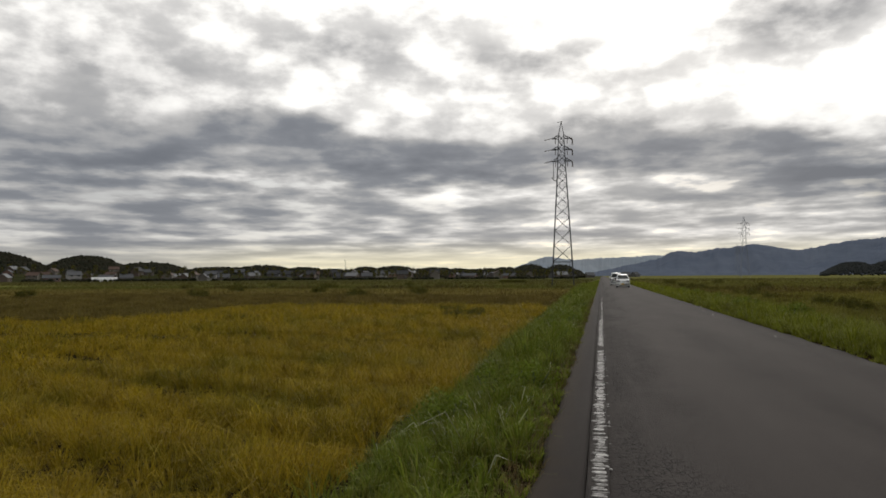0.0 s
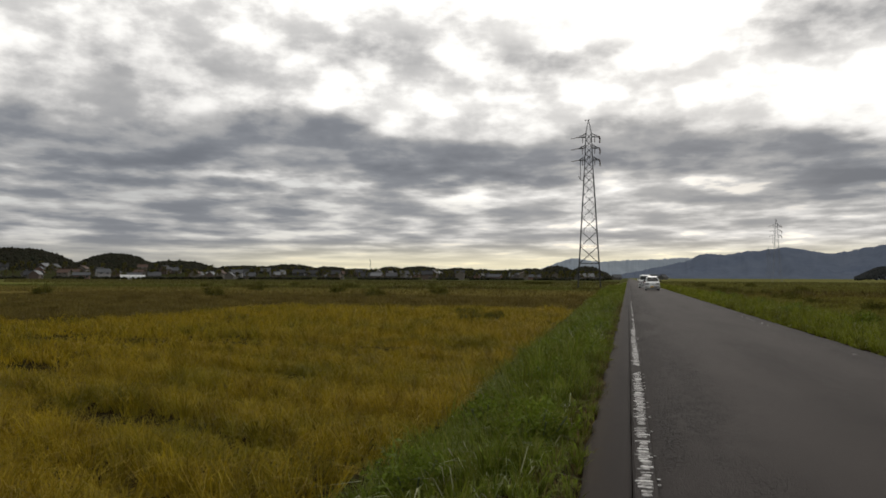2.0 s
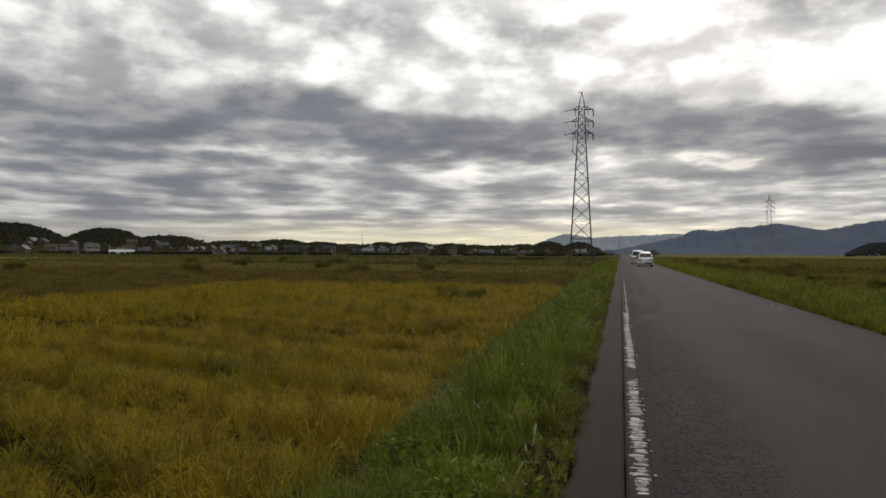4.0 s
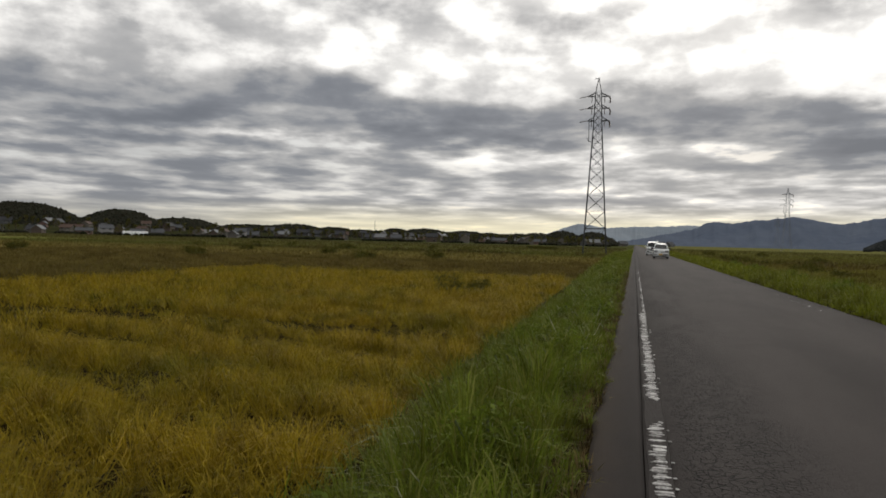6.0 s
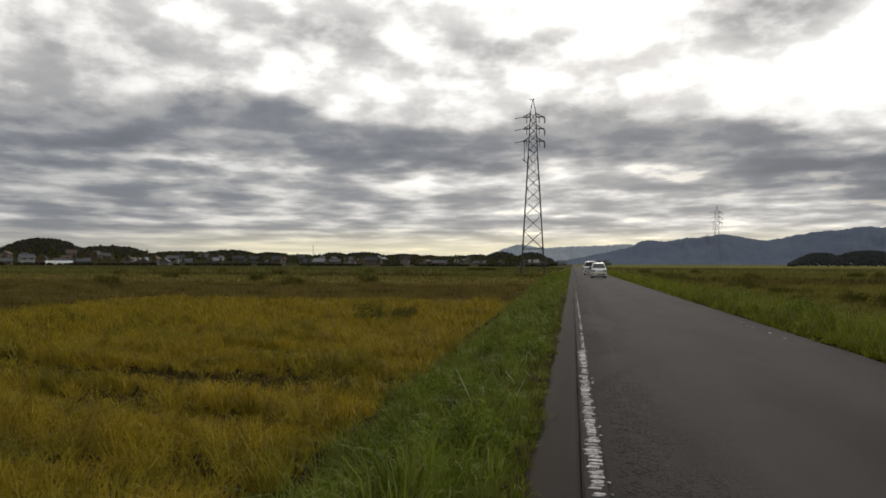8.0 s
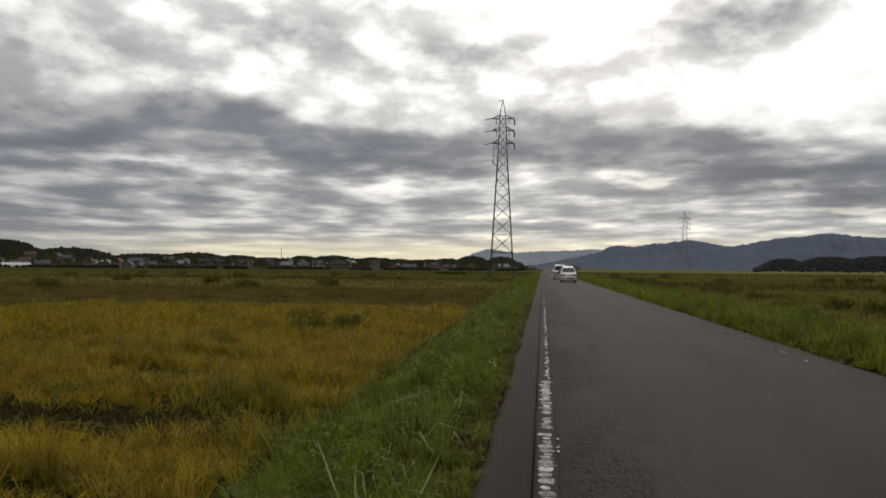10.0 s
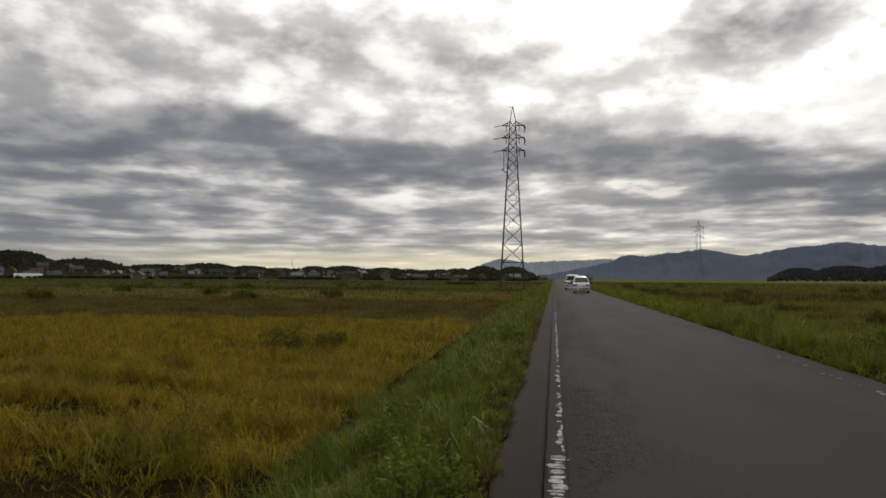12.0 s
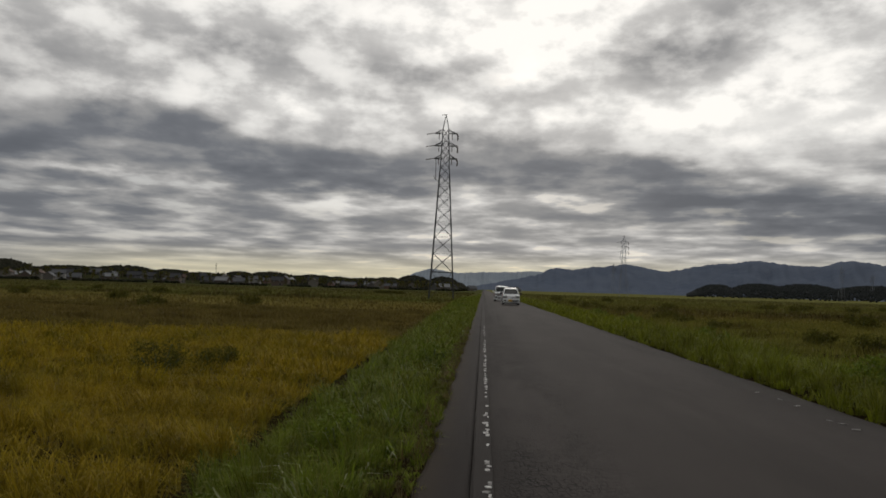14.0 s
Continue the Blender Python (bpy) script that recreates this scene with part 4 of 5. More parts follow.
def house(m, label, w, d, h, rise, wall, roof, group="village houses"):
    """A gabled farmhouse: wall body, roof with eaves, door, two storeys of windows."""
    ob = thing("house", m, label, "house", group)
    part("wall", box_bm(-w / 2, w / 2, -d / 2, d / 2, -0.6, h), WALLS[wall], ob)
    bm = bmesh.new()
    o, t = 0.6, 0.22
    rings = []
    for x in (-w / 2 - o, w / 2 + o):
        rings.append([bm.verts.new((x, y, z)) for y, z in ((-d / 2 - o, h - 0.25), (0, h + rise), (d / 2 + o, h - 0.25), (d / 2 + o, h - 0.25 - t), (0, h + rise - t), (-d / 2 - o, h - 0.25 - t))])
    for j in range(6):
        bm.faces.new((rings[0][j], rings[0][(j + 1) % 6], rings[1][(j + 1) % 6], rings[1][j]))
    for r0 in rings:
        bm.faces.new((r0[0], r0[1], r0[4], r0[5]))
        bm.faces.new((r0[1], r0[2], r0[3], r0[4]))
    top = part("roof", bm, ROOFS[roof], ob)
    part("ridge_cap", box_bm(-w / 2 - o - 0.05, w / 2 + o + 0.05, -0.18, 0.18, h + rise - 0.05, h + rise + 0.18, 0.04), ROOFS[roof], top)
    for x in (-w / 2, w / 2):
        bm = bmesh.new()
        a = [bm.verts.new((x + s, y, z)) for s in (-0.08, 0.08) for y, z in ((-d / 2, h - 0.02), (d / 2, h - 0.02), (0, h + rise - 0.25))]
        bm.faces.new(a[:3])
        bm.faces.new(a[3:])
        bm.faces.new((a[1], a[2], a[5], a[4]))
        bm.faces.new((a[2], a[0], a[3], a[5]))
        part("gable", bm, WALLS[wall], ob)
    floors = 2 if h > 4.5 else 1
    for level in range(floors):
        z = 0.9 + level * 2.8
        k = max(2, int(w / 3.2))
        for j in range(k):
            x = -w / 2 + w * (j + 0.5) / k
            if level == 0 and j == 0:
                part("door", box_bm(x - 0.5, x + 0.5, -d / 2 - 0.05, -d / 2 + 0.02, -0.1, 2.05), WALLS["brown"], ob)
                continue
            fr = part("window", box_bm(x - 0.95, x + 0.95, -d / 2 - 0.06, -d / 2 + 0.02, z, z + 1.3), M["window_frame"], ob)
            part("pane", box_bm(x - 0.87, x + 0.87, -d / 2 - 0.075, -d / 2 - 0.03, z + 0.08, z + 1.22), M["house_window"], fr)
    return ob


KINDS = (
    ("two-storey white house with a grey tiled roof", 9, 7, 5.0, 2.6, "white", "grey"),
    ("long grey farmhouse with a black tiled roof", 11, 7, 3.0, 3.0, "grey", "black"),
    ("two-storey beige house with a brown roof", 8, 7, 4.9, 2.4, "beige", "brown"),
    ("brown timber barn with a pale metal roof", 9, 6.5, 3.4, 2.6, "brown", "pale"),
    ("rusty red shed with a grey roof", 11, 6, 3.0, 2.0, "red", "grey"),
    ("two-storey dark timber house with a black tiled roof", 9, 7, 4.8, 3.0, "brown", "black"),
    ("low grey timber house with a dark grey roof", 9, 6.5, 2.9, 2.8, "dark", "grey"),
)


def at_azimuth(az, dist, turn=0.0):
    x, y = dist * math.sin(radians(az)), dist * math.cos(radians(az))
    return pose(x, y, float(ground_z(np.float64(x), np.float64(y))), 0, 0, turn)


def slope_z(az, dist):
    """Height of the hillside on which the village climbs, by azimuth in degrees and distance."""
    up = min(1.0, max(0.0, (dist - 610) / 130))
    side = float(np.interp(az, (-56, -46, -38, -30, -24, -16, -8), (8.0, 8.0, 7.0, 5.5, 3.5, 3.0, 0.0)))
    return side * up * up * (3 - 2 * up)


def build_hillside():
    bm = bmesh.new()
    grid = []
    for i in range(61):
        az = -58 + 50 * i / 60
        col = []
        for dist in (600, 630, 660, 690, 720, 760, 800):
            z = -1.1 if dist == 600 else slope_z(az, dist) - 0.85
            col.append(bm.verts.new((dist * math.sin(radians(az)), dist * math.cos(radians(az)), z)))
        grid.append(col)
    for p, q in zip(grid, grid[1:]):
        for j in range(len(p) - 1):
            bm.faces.new((p[j], q[j], q[j + 1], p[j + 1]))
    tagged(part("village_hillside", bm, M["hillside"], smooth=True), "dark grassy slope under the village houses", "hillside", kind="structure")


build_hillside()


def on_slope(az, dist, turn=0.0):
    m = at_azimuth(az, dist, turn)
    return Matrix.Translation((0, 0, slope_z(az, dist))) @ m


models = []
for i, spec in enumerate(KINDS):
    models.append(house(at_azimuth((-40.4, -44.8, -42.9, -33.5, -41.8, -19.0, -30)[i], (575, 600, 600, 640, 585, 640, 620)[i], (55, 30, 20, 75, 38, 80, 20)[i]), *spec))
for i in range(66):
    r = random.Random(700 + i)
    az = -49 + 47.0 * (i + r.uniform(-0.6, 1.6)) / 66
    d = r.uniform(585, 745)
    x = math.sin(radians(az)) * d
    copy_thing(models[r.choice((0, 1, 1, 2, 3, 4, 5, 5, 6, 6, 6))], on_slope(az, d, r.choice((-az * 0.6, 90 - az * 0.6)) + r.uniform(-20, 20)))


def greenhouse(m, label, length, radius):
    ob = thing("greenhouse", m, label, "greenhouse")
    bm = bmesh.new()
    rings = []
    for x in (-length / 2, length / 2):
        rings.append([bm.verts.new((x, radius * 1.2 * math.cos(a), -0.2 + radius * 0.8 * math.sin(a) + 0.6 * (0 < i < 12))) for i, a in enumerate([math.pi * j / 12 for j in range(13)])])
    for j in range(12):
        bm.faces.new((rings[0][j], rings[0][j + 1], rings[1][j + 1], rings[1][j]))
    for q in rings:
        bm.faces.new(q)
    part("cover", bm, M["vinyl"], ob, smooth=False)
    for i in range(9):
        x = -length / 2 + length * i / 8
        bm = bmesh.new()
        pts = [Vector((x, radius * 1.22 * math.cos(a), -0.2 + (radius * 0.8 + 0.03) * math.sin(a) + 0.6 * (0 < j < 12))) for j, a in enumerate([math.pi * j / 12 for j in range(13)])]
        for p, q in zip(pts, pts[1:]):
            rod(bm, p, q, 0.06, 4)
        part("hoop", bm, M["steel"], ob)
    return ob


greenhouse(at_azimuth(-38.4, 560, 38), "white vinyl tunnel greenhouse at the village edge", 17, 3.4)
copy_thing(models[6], at_azimuth(1.9, 820, 10))
copy_thing(models[1], at_azimuth(2.6, 860, 60))
copy_thing(models[6], at_azimuth(-0.9, 800, 30))


def mast(m, label, height):
    ob = thing("radio_mast", m, label, "mast")
    bm = bmesh.new()
    bmesh.ops.create_cone(bm, cap_ends=True, segments=8, radius1=0.35, radius2=0.12, depth=height, matrix=Matrix.Translation((0, 0, height / 2)))
    part("pole", bm, M["steel"], ob)
    for z in (0.8, 0.9, 0.97):
        bm = bmesh.new()
        rod(bm, (-0.7, 0, height * z), (0.7, 0, height * z), 0.12, 6)
        part("antenna", bm, M["steel"], ob)
    return ob


def build_hedges():
    r = np.random.default_rng(77)
    a = r.uniform(-50, -1.5, 2600)
    ok = wave(a, a * 0.3, 1.7, 0.6) > -0.25
    a = a[ok]
    d = r.uniform(556, 572, len(a))
    size = r.uniform(0.5, 1.25, len(a))
    c = np.stack([d * np.sin(np.radians(a)), d * np.cos(np.radians(a)), -0.9 + size * r.uniform(0.3, 1.0, len(a))], 1)
    ob = stuff_mesh("field_hedge", *crown_cloud(c, np.stack([size * 1.6, size * 1.6, size], 1), 9), M["wood_crown"])
    tagged(ob, "dark straggling hedge between fields and village", "hedge", kind="stuff")


build_hedges()
mast(at_azimuth(-20.6, 690), "thin steel radio mast above the village roofs", 19)


def tree(m, label, height, seed, group="village trees"):
    r = random.Random(seed)
    ob = thing("tree", m, label, "tree", group)
    bm = bmesh.new()
    bmesh.ops.create_cone(bm, cap_ends=True, segments=8, radius1=height * 0.035, radius2=height * 0.014, depth=height * 0.7, matrix=Matrix.Translation((0, 0, height * 0.33)))
    centres, radii = [], []
    for i in range(16):
        a, f = r.uniform(0, 6.283), r.uniform(0.35, 0.95)
        q = height * 0.26 * r.uniform(0.3, 1) * (1.15 - f * 0.6)
        c = (q * math.cos(a), q * math.sin(a), height * f)
        centres.append(c)
        radii.append(height * r.uniform(0.09, 0.16))
        rod(bm, (0, 0, height * f * 0.6), c, height * 0.007, 4)
    part("trunk", bm, M["bark"], ob)
    crown = stuff_mesh("crown", *leaf_cloud(centres, radii, 46, height * 0.028, seed), M["bush_leaf"])
    crown.parent = ob
    return ob


first = tree(at_azimuth(-8.9, 640), "dark round tree between the village houses", 6.0, 2)
second = tree(at_azimuth(-10.6, 660), "dark tall tree between the village houses", 8.5, 6)
for i in range(170):
    r = random.Random(900 + i)
    az = -49 + 47 * (i + r.random()) / 170
    copy_thing(first if i % 2 else second, on_slope(az, r.uniform(575, 735), r.uniform(0, 360)))

# ---- pylons ----


def pylon(m, label, h, base, waist, top, arms, span, thin=1.0, steel="steel", group="power line pylons"):
    """A square lattice tower: four legs, braced faces, three pairs of cross arms with insulators, a peak."""
    ob = thing("pylon", m, label, "pylon", group)
    wz = arms[0] - 3.2

    def half(z):
        return base + (waist - base) * z / wz if z < wz else waist + (top - waist) * (z - wz) / (arms[-1] + 1 - wz)

    crown = arms[-1] + 1.0
    for sx in (-1, 1):
        for sy in (-1, 1):
            bm = bmesh.new()
            rod(bm, (sx * base, sy * base, 0), (sx * half(wz), sy * half(wz), wz), 0.165 * thin)
            rod(bm, (sx * half(wz), sy * half(wz), wz), (sx * half(crown), sy * half(crown), crown), 0.11 * thin)
            part("leg", bm, M[steel], ob)
    levels = [0.0, 5.4]
    while levels[-1] < crown - 1.0:
        levels.append(min(crown, levels[-1] + max(1.5, 1.75 * half(levels[-1]))))
    for side in range(4):
        turn = Matrix.Rotation(side * math.pi / 2, 4, "Z")
        for i, (a, b) in enumerate(zip(levels, levels[1:])):
            p, q = half(a), half(b)
            bars = [((p, -p, a), (-q, -q, b), 0.058 if i else 0.02), ((-p, -p, a), (q, -q, b), 0.018)]
            if i:
                bars.append(((-p, -p, a), (p, -p, a), 0.05 if i == 1 else 0.02))
            for u, v, rad in bars:
                part("brace", rod(bmesh.new(), turn @ Vector(u), turn @ Vector(v), rad * thin), M[steel], ob)
    bm = bmesh.new()
    for sx in (-1, 1):
        for sy in (-1, 1):
            rod(bm, (sx * half(crown), sy * half(crown), crown), (0, 0, h), 0.09)
    rod(bm, (-0.8, 0, h - 0.15), (0.25, 0, h), 0.06)
    part("peak", bm, M[steel], ob)
    for z in arms:
        for s in (-1, 1):
            bm = bmesh.new()
            for sy in (-1, 1):
                rod(bm, (s * half(z), sy * half(z), z), (s * span, 0, z - 0.1), 0.075)
                rod(bm, (s * half(z + 0.7), sy * half(z + 0.7), z + 0.7), (s * span, 0, z), 0.06)
            rod(bm, (s * half(z), -half(z), z), (s * half(z), half(z), z), 0.06)
            arm = part("cross_arm", bm, M[steel], ob)
            bm = bmesh.new()
            pts = [Vector((s * (span + 0.1), -0.3, z)), Vector((s * (span + 0.35), -0.6, z - 0.7)), Vector((s * (span + 0.3), -0.3, z - 1.5))] if s > 0 else [Vector((-span, 0, z)), Vector((-span - 1.7, -0.6, z - 0.45))]
            for p, q in zip(pts, pts[1:]):
                rod(bm, p, q, 0.10 if s > 0 else 0.06, 6)
                for j in range(5):
                    c = p.lerp(q, (j + 0.5) / 5)
                    rod(bm, c - (q - p).normalized() * 0.04, c + (q - p).normalized() * 0.04, 0.16 if s > 0 else 0.11, 8)
            part("insulator", bm, M["porcelain"], arm)
            bm = bmesh.new()
            rod(bm, (s * span * 0.62, 0, z), (s * span * 0.62, -0.1, z - 1.3), 0.08, 6)
            part("post_insulator", bm, M["porcelain"], arm)
    bm = bmesh.new()
    z = arms[0]
    rod(bm, (-span * 0.85, 0, z - 0.2), (-span * 0.85, 0, z - 4.3), 0.06)
    rod(bm, (-span * 0.85, 0, z - 4.3), (-half(z - 4.5), 0, z - 4.6), 0.08)
    rod(bm, (-span * 1.05, 0, z - 3.6), (-span * 0.85, 0, z - 4.3), 0.06)
    part("cable_bracket", bm, M[steel], ob)
    return ob


main = pylon(pose(-8.3, 159, -0.9, 0, 0, 3), "tall grey steel lattice pylon beside the road", 37.0, 2.42, 0.98, 0.55, (28.1, 30.7, 33.2), 2.1)
# haze over the far pylons: paler steel colour and thinned bars
slim = pylon(pose(78, 418, -0.9), "distant slim steel lattice pylon on the plain", 34.5, 2.4, 0.9, 0.5, (25.5, 28.2, 31.0), 2.2, 0.45, "steel_far")
for x, y, a in ((142, 800, 20), (345, 720, 10), (470, 900, 15)):
    copy_thing(slim, pose(x, y, -0.9, 0, 0, a))

# ---- vehicles ----


def wheel(parent, x, y, r, w):
    s = 1 if x > 0 else -1
    hub = new("wheel")
    hub.parent = parent
    bm = bmesh.new()
    turn = Matrix.Translation((x, y, r)) @ Matrix.Rotation(math.pi / 2, 4, "Y")
    bmesh.ops.create_cone(bm, cap_ends=True, segments=28, radius1=r, radius2=r, depth=w, matrix=turn)
    bmesh.ops.bevel(bm, geom=[e for e in bm.edges if len(e.link_faces) == 2 and any(len(f.verts) > 4 for f in e.link_faces)], offset=0.025, segments=2, affect="EDGES")
    part("tyre", bm, M["tyre"], hub, smooth=False)
    bm = bmesh.new()
    xo = x + s * (w / 2 + 0.002)
    bmesh.ops.create_cone(bm, cap_ends=True, segments=24, radius1=r * 0.68, radius2=r * 0.62, depth=0.03, matrix=Matrix.Translation((xo, y, r)) @ Matrix.Rotation(s * math.pi / 2, 4, "Y"))
    rim = part("rim", bm, M["black_trim"], hub)
    bm = bmesh.new()
    for j in range(8):
        a = 2 * math.pi * j / 8
        rod(bm, (xo + s * 0.022, y, r), (xo + s * 0.022, y + math.cos(a) * r * 0.63, r + math.sin(a) * r * 0.63), 0.022)
    bmesh.ops.create_cone(bm, cap_ends=True, segments=24, radius1=r * 0.66, radius2=r * 0.66, depth=0.02, matrix=Matrix.Translation((xo, y, r)) @ Matrix.Rotation(math.pi / 2, 4, "Y"))
    part("hubcap", bm, M["alloy"], hub)


def body_shell(outline, width_at, mat, parent):
    """A car body from its side outline (y, z), as wide at each height as width_at says."""
    bm = bmesh.new()
    rings = []
    for s, f in ((-1, 1.0), (-1, 0.9), (0, 0), (1, 0.9), (1, 1.0)):
        rings.append([bm.verts.new((s * f * width_at(z), y if abs(f) > 0.95 or f == 0 else y, z + (0.025 if f < 0.95 and z > 1.2 else 0.0) + (0.012 if f == 0 and z > 1.2 else 0))) for y, z in outline])
    k = len(outline)
    for p, q in zip(rings, rings[1:]):
        for j in range(k):
            bm.faces.new((p[j], p[(j + 1) % k], q[(j + 1) % k], q[j]))
    bm.faces.new(rings[0])
    bm.faces.new(rings[-1])
    bmesh.ops.triangulate(bm, faces=[f for f in bm.faces if len(f.verts) > 4])
    bmesh.ops.recalc_face_normals(bm, faces=bm.faces)
    return part("body", bm, mat, parent)


def arch(yc, r, z0, steps=7):
    return [(yc + r * math.cos(a), max(z0, 0.29 + r * math.sin(a))) for a in [math.pi * (1 - j / (steps - 1)) for j in range(steps)]]


def quad_pane(name, pts, mat, parent, thick=0.012, label=""):
    bm = bmesh.new()
    pts = [Vector(p) for p in pts]
    nrm = (pts[1] - pts[0]).cross(pts[2] - pts[0]).normalized() * thick
    a = [bm.verts.new(p - nrm) for p in pts]
    b = [bm.verts.new(p + nrm) for p in pts]
    bm.faces.new(a)
    bm.faces.new(b)
    for j in range(len(pts)):
        i = (j + 1) % len(pts)
        bm.faces.new((a[j], a[i], b[i], b[j]))
    bmesh.ops.recalc_face_normals(bm, faces=bm.faces)
    return part(name, bm, mat, parent, label)


def vehicle(name, m, label, length, width, height, nose, cowl, screen_top, tail_top, belt, hood, front_axle, rear_axle, r, plate, grille):
    """A small car that faces -y; its nose is at y = 0."""
    car = thing(name, m, label, "car")
    z0 = 0.2
    outline = [(0.06, z0), (0.0, 0.42), (0.03, nose), (0.18, hood - 0.05), (cowl, hood), (screen_top, height - 0.05), (screen_top + 0.35, height), (tail_top - 0.3, height - 0.01), (tail_top, height - 0.10), (length - 0.04, belt), (length, 0.55), (length - 0.06, z0)]
    outline += arch(rear_axle, r + 0.05, z0)[::-1] + arch(front_axle, r + 0.05, z0)[::-1]
    hw = width / 2

    def width_at(z):
        return float(np.interp(z, (0.2, 0.5, belt, height - 0.12, height), (hw - 0.05, hw, hw - 0.02, hw - 0.15, hw - 0.22)))

    body_shell(outline, width_at, M["car_paint"], car)
    for x in (-hw + 0.09, hw - 0.09):
        for y in (front_axle, rear_axle):
            wheel(car, x, y, r, 0.165)
    # glass
    def slope(f):
        y = cowl + (screen_top - cowl) * f
        return y, hood + (height - 0.05 - hood) * f

    (ya, za), (yb, zb) = slope(0.06), slope(0.93)
    quad_pane("windscreen", ((-hw + 0.09, ya - 0.02, za), (hw - 0.09, ya - 0.02, za), (width_at(zb) - 0.07, yb - 0.02, zb), (-width_at(zb) + 0.07, yb - 0.02, zb)), M["car_glass"], car)
    zt = height - 0.17
    for s in (-1, 1):
        def p(y, z):
            return (s * (width_at(z) + 0.006), y, z)

        b = belt + 0.04
        mid = (cowl + tail_top) / 2 + 0.1
        quad_pane("side_window", (p(cowl + 0.28, b), p(mid - 0.05, b), p(mid - 0.05, zt), p(screen_top + 0.12, zt)), M["car_glass"], car)
        quad_pane("side_window", (p(mid + 0.05, b), p(tail_top - 0.35, b), p(tail_top - 0.45, zt), p(mid + 0.05, zt)), M["car_glass"], car)
        quad_pane("quarter_window", (p(tail_top - 0.27, b + 0.03), p(tail_top - 0.02, b + 0.06), p(tail_top - 0.2, zt), p(tail_top - 0.37, zt)), M["car_glass"], car)
        mir = part("mirror", box_bm(s * (hw + 0.02) - 0.02, s * (hw + 0.02) + 0.02, cowl + 0.20, cowl + 0.30, b - 0.02, b + 0.03), M["black_trim"], car)
        c = s * (hw + 0.12)
        part("mirror_shell", box_bm(c - 0.10, c + 0.10, cowl + 0.17, cowl + 0.29, b - 0.02, b + 0.15, 0.03), M["black_trim"] if plate == "yellow" else M["car_paint"], mir)
        for y in (cowl + 0.95, mid + 0.75):
            part("door_handle", box_bm(s * (hw + 0.005) - 0.015, s * (hw + 0.005) + 0.015, y - 0.09, y + 0.09, belt - 0.10, belt - 0.065, 0.008), M["car_paint"], car)
        for y in (cowl + 0.12, mid):
            part("door_gap", box_bm(s * (hw - 0.01) - 0.013, s * (hw - 0.01) + 0.013, y - 0.006, y + 0.006, 0.36, belt), M["black_trim"], car)
        x0, x1 = sorted((s * (hw - 0.38), s * (hw - 0.03)))
        lamp_ob = part("headlight", box_bm(x0, x1, -0.01, 0.22, nose - 0.19, nose + 0.02, 0.04), M["lens"], car)
        part("lamp_surround", box_bm(x0 - 0.01, x1 + 0.01, 0.005, 0.2, nose - 0.215, nose - 0.19), M["black_trim"], lamp_ob)
        x0, x1 = sorted((s * (hw - 0.14), s * (hw + 0.002)))
        part("rear_light", box_bm(x0, x1, length - 0.12, length + 0.01, 0.6, 0.95, 0.02), plain("red_lens", (0.35, 0.02, 0.02), 0.2), car)
        x0, x1 = sorted((s * (hw - 0.30), s * (hw - 0.08)))
        part("fog_light_recess", box_bm(x0, x1, -0.012, 0.05, 0.36, 0.46 if plate == "yellow" else 0.58, 0.02), M["black_trim"], car)
    if grille == "wide":
        for j in range(5):
            z = nose - 0.30 + j * 0.075
            half = hw - 0.42 + 0.04 * j
            part("grille_bar", box_bm(-half, half, -0.03, 0.03, z - 0.018, z + 0.018, 0.008), M["chrome"], car)
        part("grille_backing", box_bm(-hw + 0.3, hw - 0.3, -0.006, 0.05, nose - 0.34, nose + 0.03), M["black_trim"], car)
        bm = bmesh.new()
        bmesh.ops.create_uvsphere(bm, u_segments=16, v_segments=8, radius=1.0, matrix=Matrix.Translation((0, -0.03, nose - 0.02)) @ Matrix.Diagonal((0.10, 0.02, 0.06, 1)))
        part("badge", bm, M["chrome"], car)
    else:
        for j in range(4):
            x = 0.10 + j * 0.055
            part("grille_slot", box_bm(x - 0.014, x + 0.014, -0.012, 0.04, nose - 0.24, nose - 0.14), M["black_trim"], car)
        part("badge", box_bm(-0.05, 0.05, -0.012, 0.03, nose - 0.23, nose - 0.15, 0.01), M["chrome"], car)
    for j in range(3):
        z = 0.33 + j * 0.055
        part("lower_grille", box_bm(0.10 if plate == "yellow" else -0.5, hw - 0.25 if plate == "yellow" else 0.5, -0.014, 0.04, z - 0.02, z + 0.02), M["black_trim"], car)
    pl = part("number_plate", box_bm(-0.24, 0.09, -0.035, -0.012, 0.33, 0.495, 0.006) if plate == "yellow" else box_bm(-0.165, 0.165, -0.035, -0.012, 0.33, 0.495, 0.006), M["plate_yellow"] if plate == "yellow" else M["plate_white"], car)
    c = -0.075 if plate == "yellow" else 0.0
    for j in range(4):
        part("plate_bar", box_bm(c - 0.11 + j * 0.06, c - 0.07 + j * 0.06, -0.039, -0.034, 0.355, 0.43), M["plate_ink"], pl)
    part("bumper_lip", box_bm(-hw + 0.1, hw - 0.1, -0.02, 0.12, 0.185, 0.235, 0.015), M["car_paint"] if plate != "yellow" else M["black_trim"], car)
    bm = bmesh.new()
    for s in (-0.45, 0.15):
        rod(bm, (s, cowl + 0.0, hood + 0.03), (s + 0.45, cowl + 0.12, hood + 0.10), 0.012, 5)
    part("wiper", bm, M["black_trim"], car)
    bm = bmesh.new()
    rod(bm, (-hw + 0.35, screen_top + 0.2, height), (-hw + 0.35, screen_top + 0.32, height + 0.16), 0.007, 5)
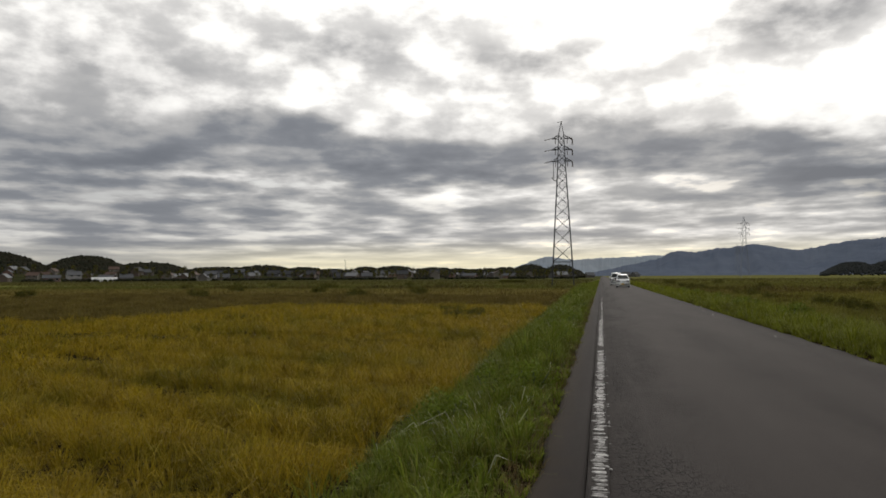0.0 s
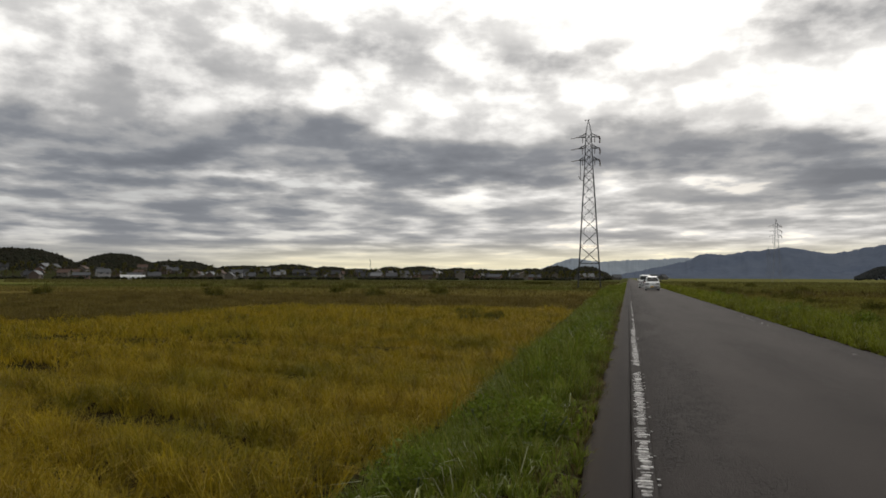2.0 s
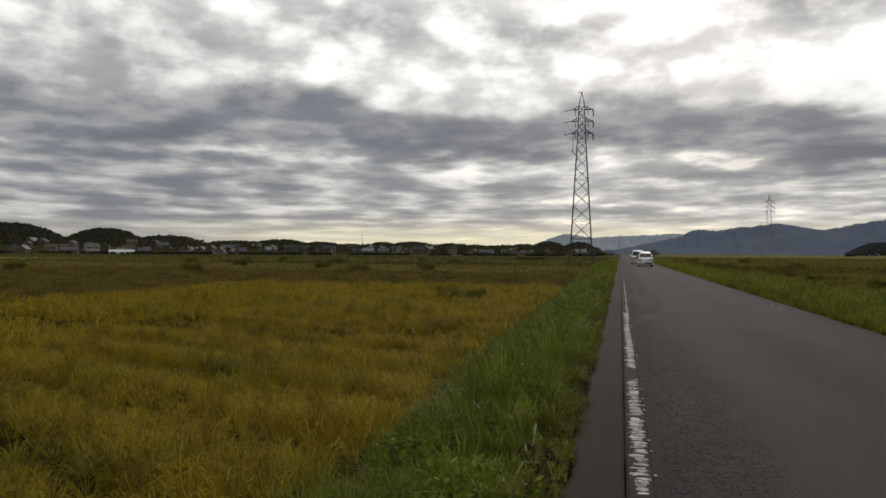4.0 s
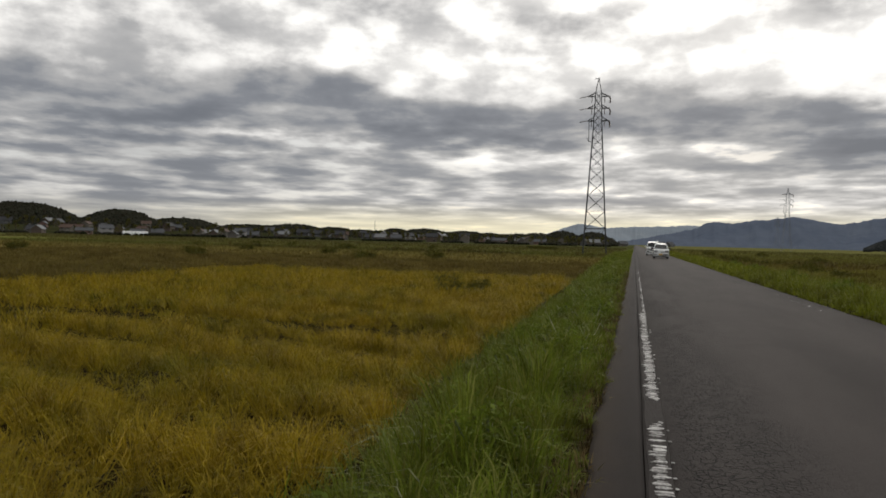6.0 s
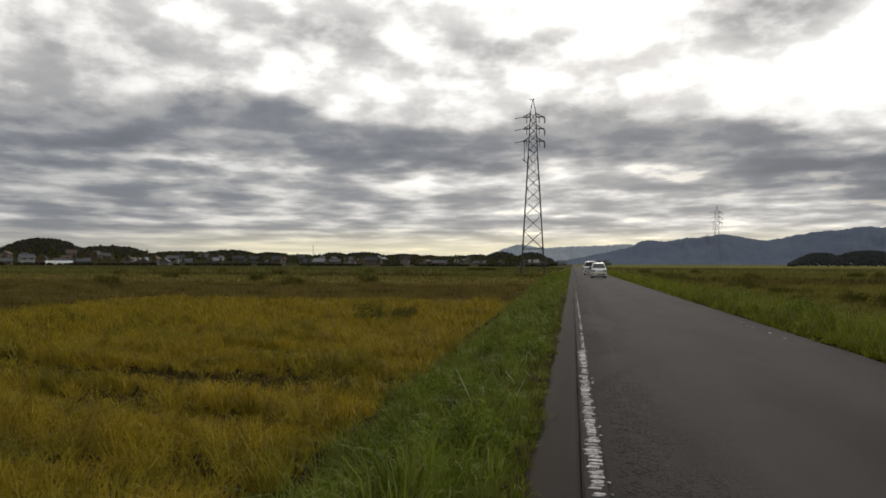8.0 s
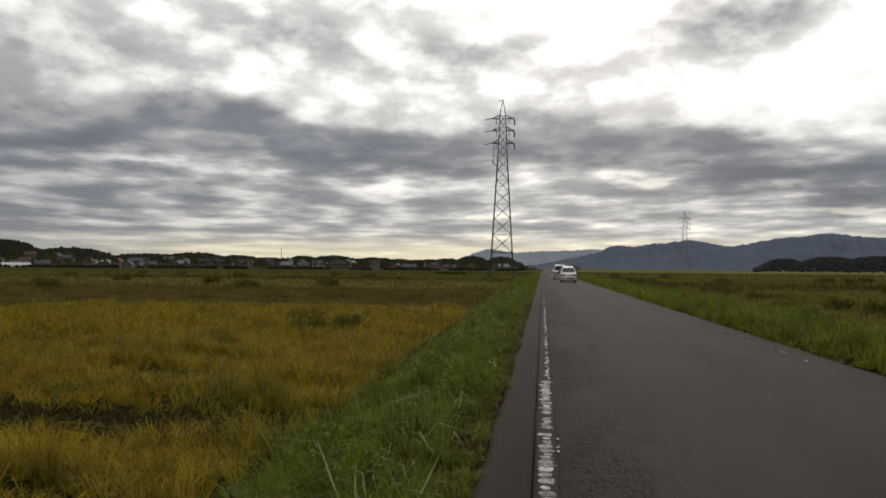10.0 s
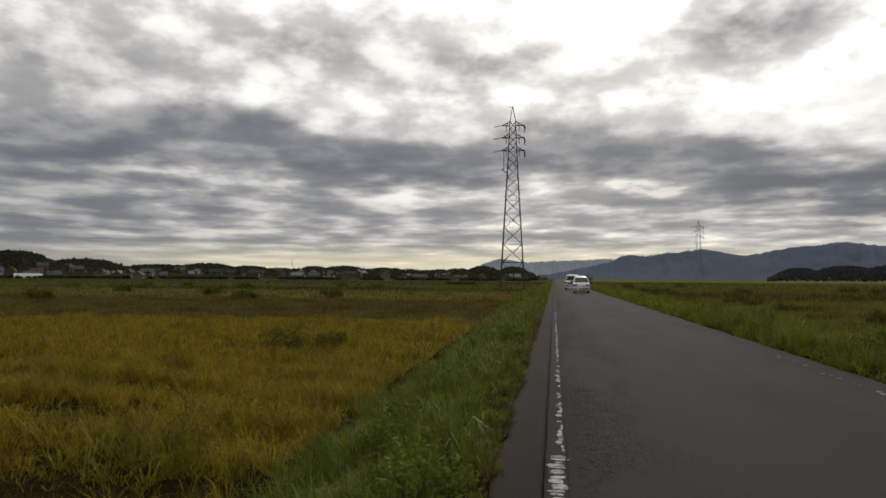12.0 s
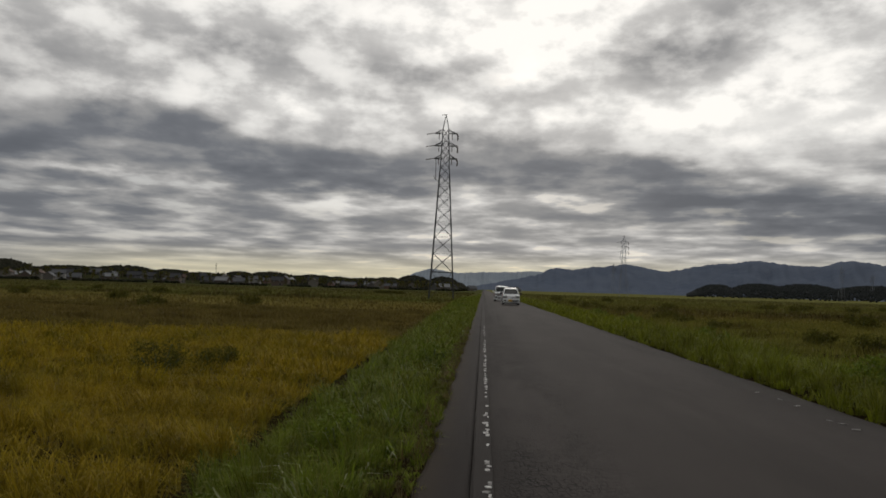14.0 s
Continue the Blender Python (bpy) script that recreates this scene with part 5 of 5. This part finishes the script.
    part("antenna", bm, M["black_trim"], car)
    part("underbody", box_bm(-hw + 0.12, hw - 0.12, 0.25, length - 0.25, 0.14, 0.3), M["black_trim"], car)
    return car


vehicle("hatchback", pose(2.45, 82.0, 0.036), "small white hatchback with a yellow plate on the road", 3.395, 1.475, 1.50, 0.83, 0.72, 1.35, 3.15, 0.93, 0.97, 0.62, 3.05, 0.275, "yellow", "slots")
vehicle("minivan", pose(2.15, 101.0, 0.038), "boxy white compact minivan with a chrome grille", 3.7, 1.67, 1.735, 0.93, 0.62, 1.15, 3.62, 1.02, 1.07, 0.66, 3.15, 0.29, "white", "wide")

# ---- paint flakes of the edge line, one by one ----
CHIPS = [chip_mesh(i) for i in range(10)]


def chip(x, y, w, d, turn, i):
    ob = new("paint_chip", CHIPS[i % len(CHIPS)])
    ob.parent = edge_line
    ob.matrix_basis = pose(x, y, 0.005, 0, 0, turn) @ Matrix.Diagonal((w, d, 0.005, 1))


def flakes():
    """Place, size and turn of each flake along the line: how whole the paint still is changes on the way."""
    r = random.Random(21)
    y = 3.6
    while y < 46:
        whole = float(np.interp(y, (3, 9, 13.6, 13.9, 14.4, 14.7, 19, 22.6, 23.0, 32, 46), (0.95, 0.96, 0.9, 0.0, 0.0, 0.95, 0.95, 0.9, 0.6, 0.45, 0.15)))
        d = r.uniform(0.022, 0.085) * (1.7 if y > 18.5 else 1.0)
        if r.random() < whole:
            w = r.choice((0.125, 0.11, 0.135, 0.085)) * r.uniform(0.85, 1.05) if whole > 0.7 else r.uniform(0.02, 0.065)
            x = 0.018 + r.uniform(-0.012, 0.02) if whole > 0.7 else 0.076 - w / 2 + r.uniform(-0.01, 0.01)
            yield x, y + d / 2, w, d, r.uniform(-7, 7), r.randrange(100)
            if whole > 0.7 and r.random() < 0.14:
                yield 0.098 + r.uniform(0, 0.012), y + d / 2, 0.025, d * 0.5, r.uniform(-30, 30), r.randrange(100)
        y += d + r.choice((0.003, 0.006, 0.01, 0.03))


FLAKES = list(flakes())
for f in FLAKES[:290]:
    chip(*f)
bm = bmesh.new()
for x, y, w, d, turn, i in FLAKES[290:]:
    k = len(bm.verts)
    bm.from_mesh(CHIPS[i % len(CHIPS)])
    bm.verts.ensure_lookup_table()
    bmesh.ops.transform(bm, matrix=pose(x, y, 0.005, 0, 0, turn) @ Matrix.Diagonal((w, d, 0.005, 1)), verts=bm.verts[k:])
tagged(part("paint_chips", bm, M["paint"], edge_line), "", kind="stuff")

# what is left of the other edge line
rest = thing("edge_line_remnant", pose(0, 0, 0), "scattered white flakes left of a worn edge line", "road marking", kind="structure")
r = random.Random(22)
for i in range(14):
    y = r.choice((25.4, 26.9, 28.1, 29.7, 30.2, 20.5, 17.0)) + r.uniform(-0.4, 0.4)
    ob = new("paint_chip", CHIPS[i % len(CHIPS)])
    ob.parent = rest
    ob.matrix_basis = pose(3.92 + r.uniform(-0.06, 0.06), y, 0.016, 0, 0, r.uniform(0, 90)) @ Matrix.Diagonal((r.uniform(0.02, 0.06), r.uniform(0.03, 0.10), 0.006, 1))
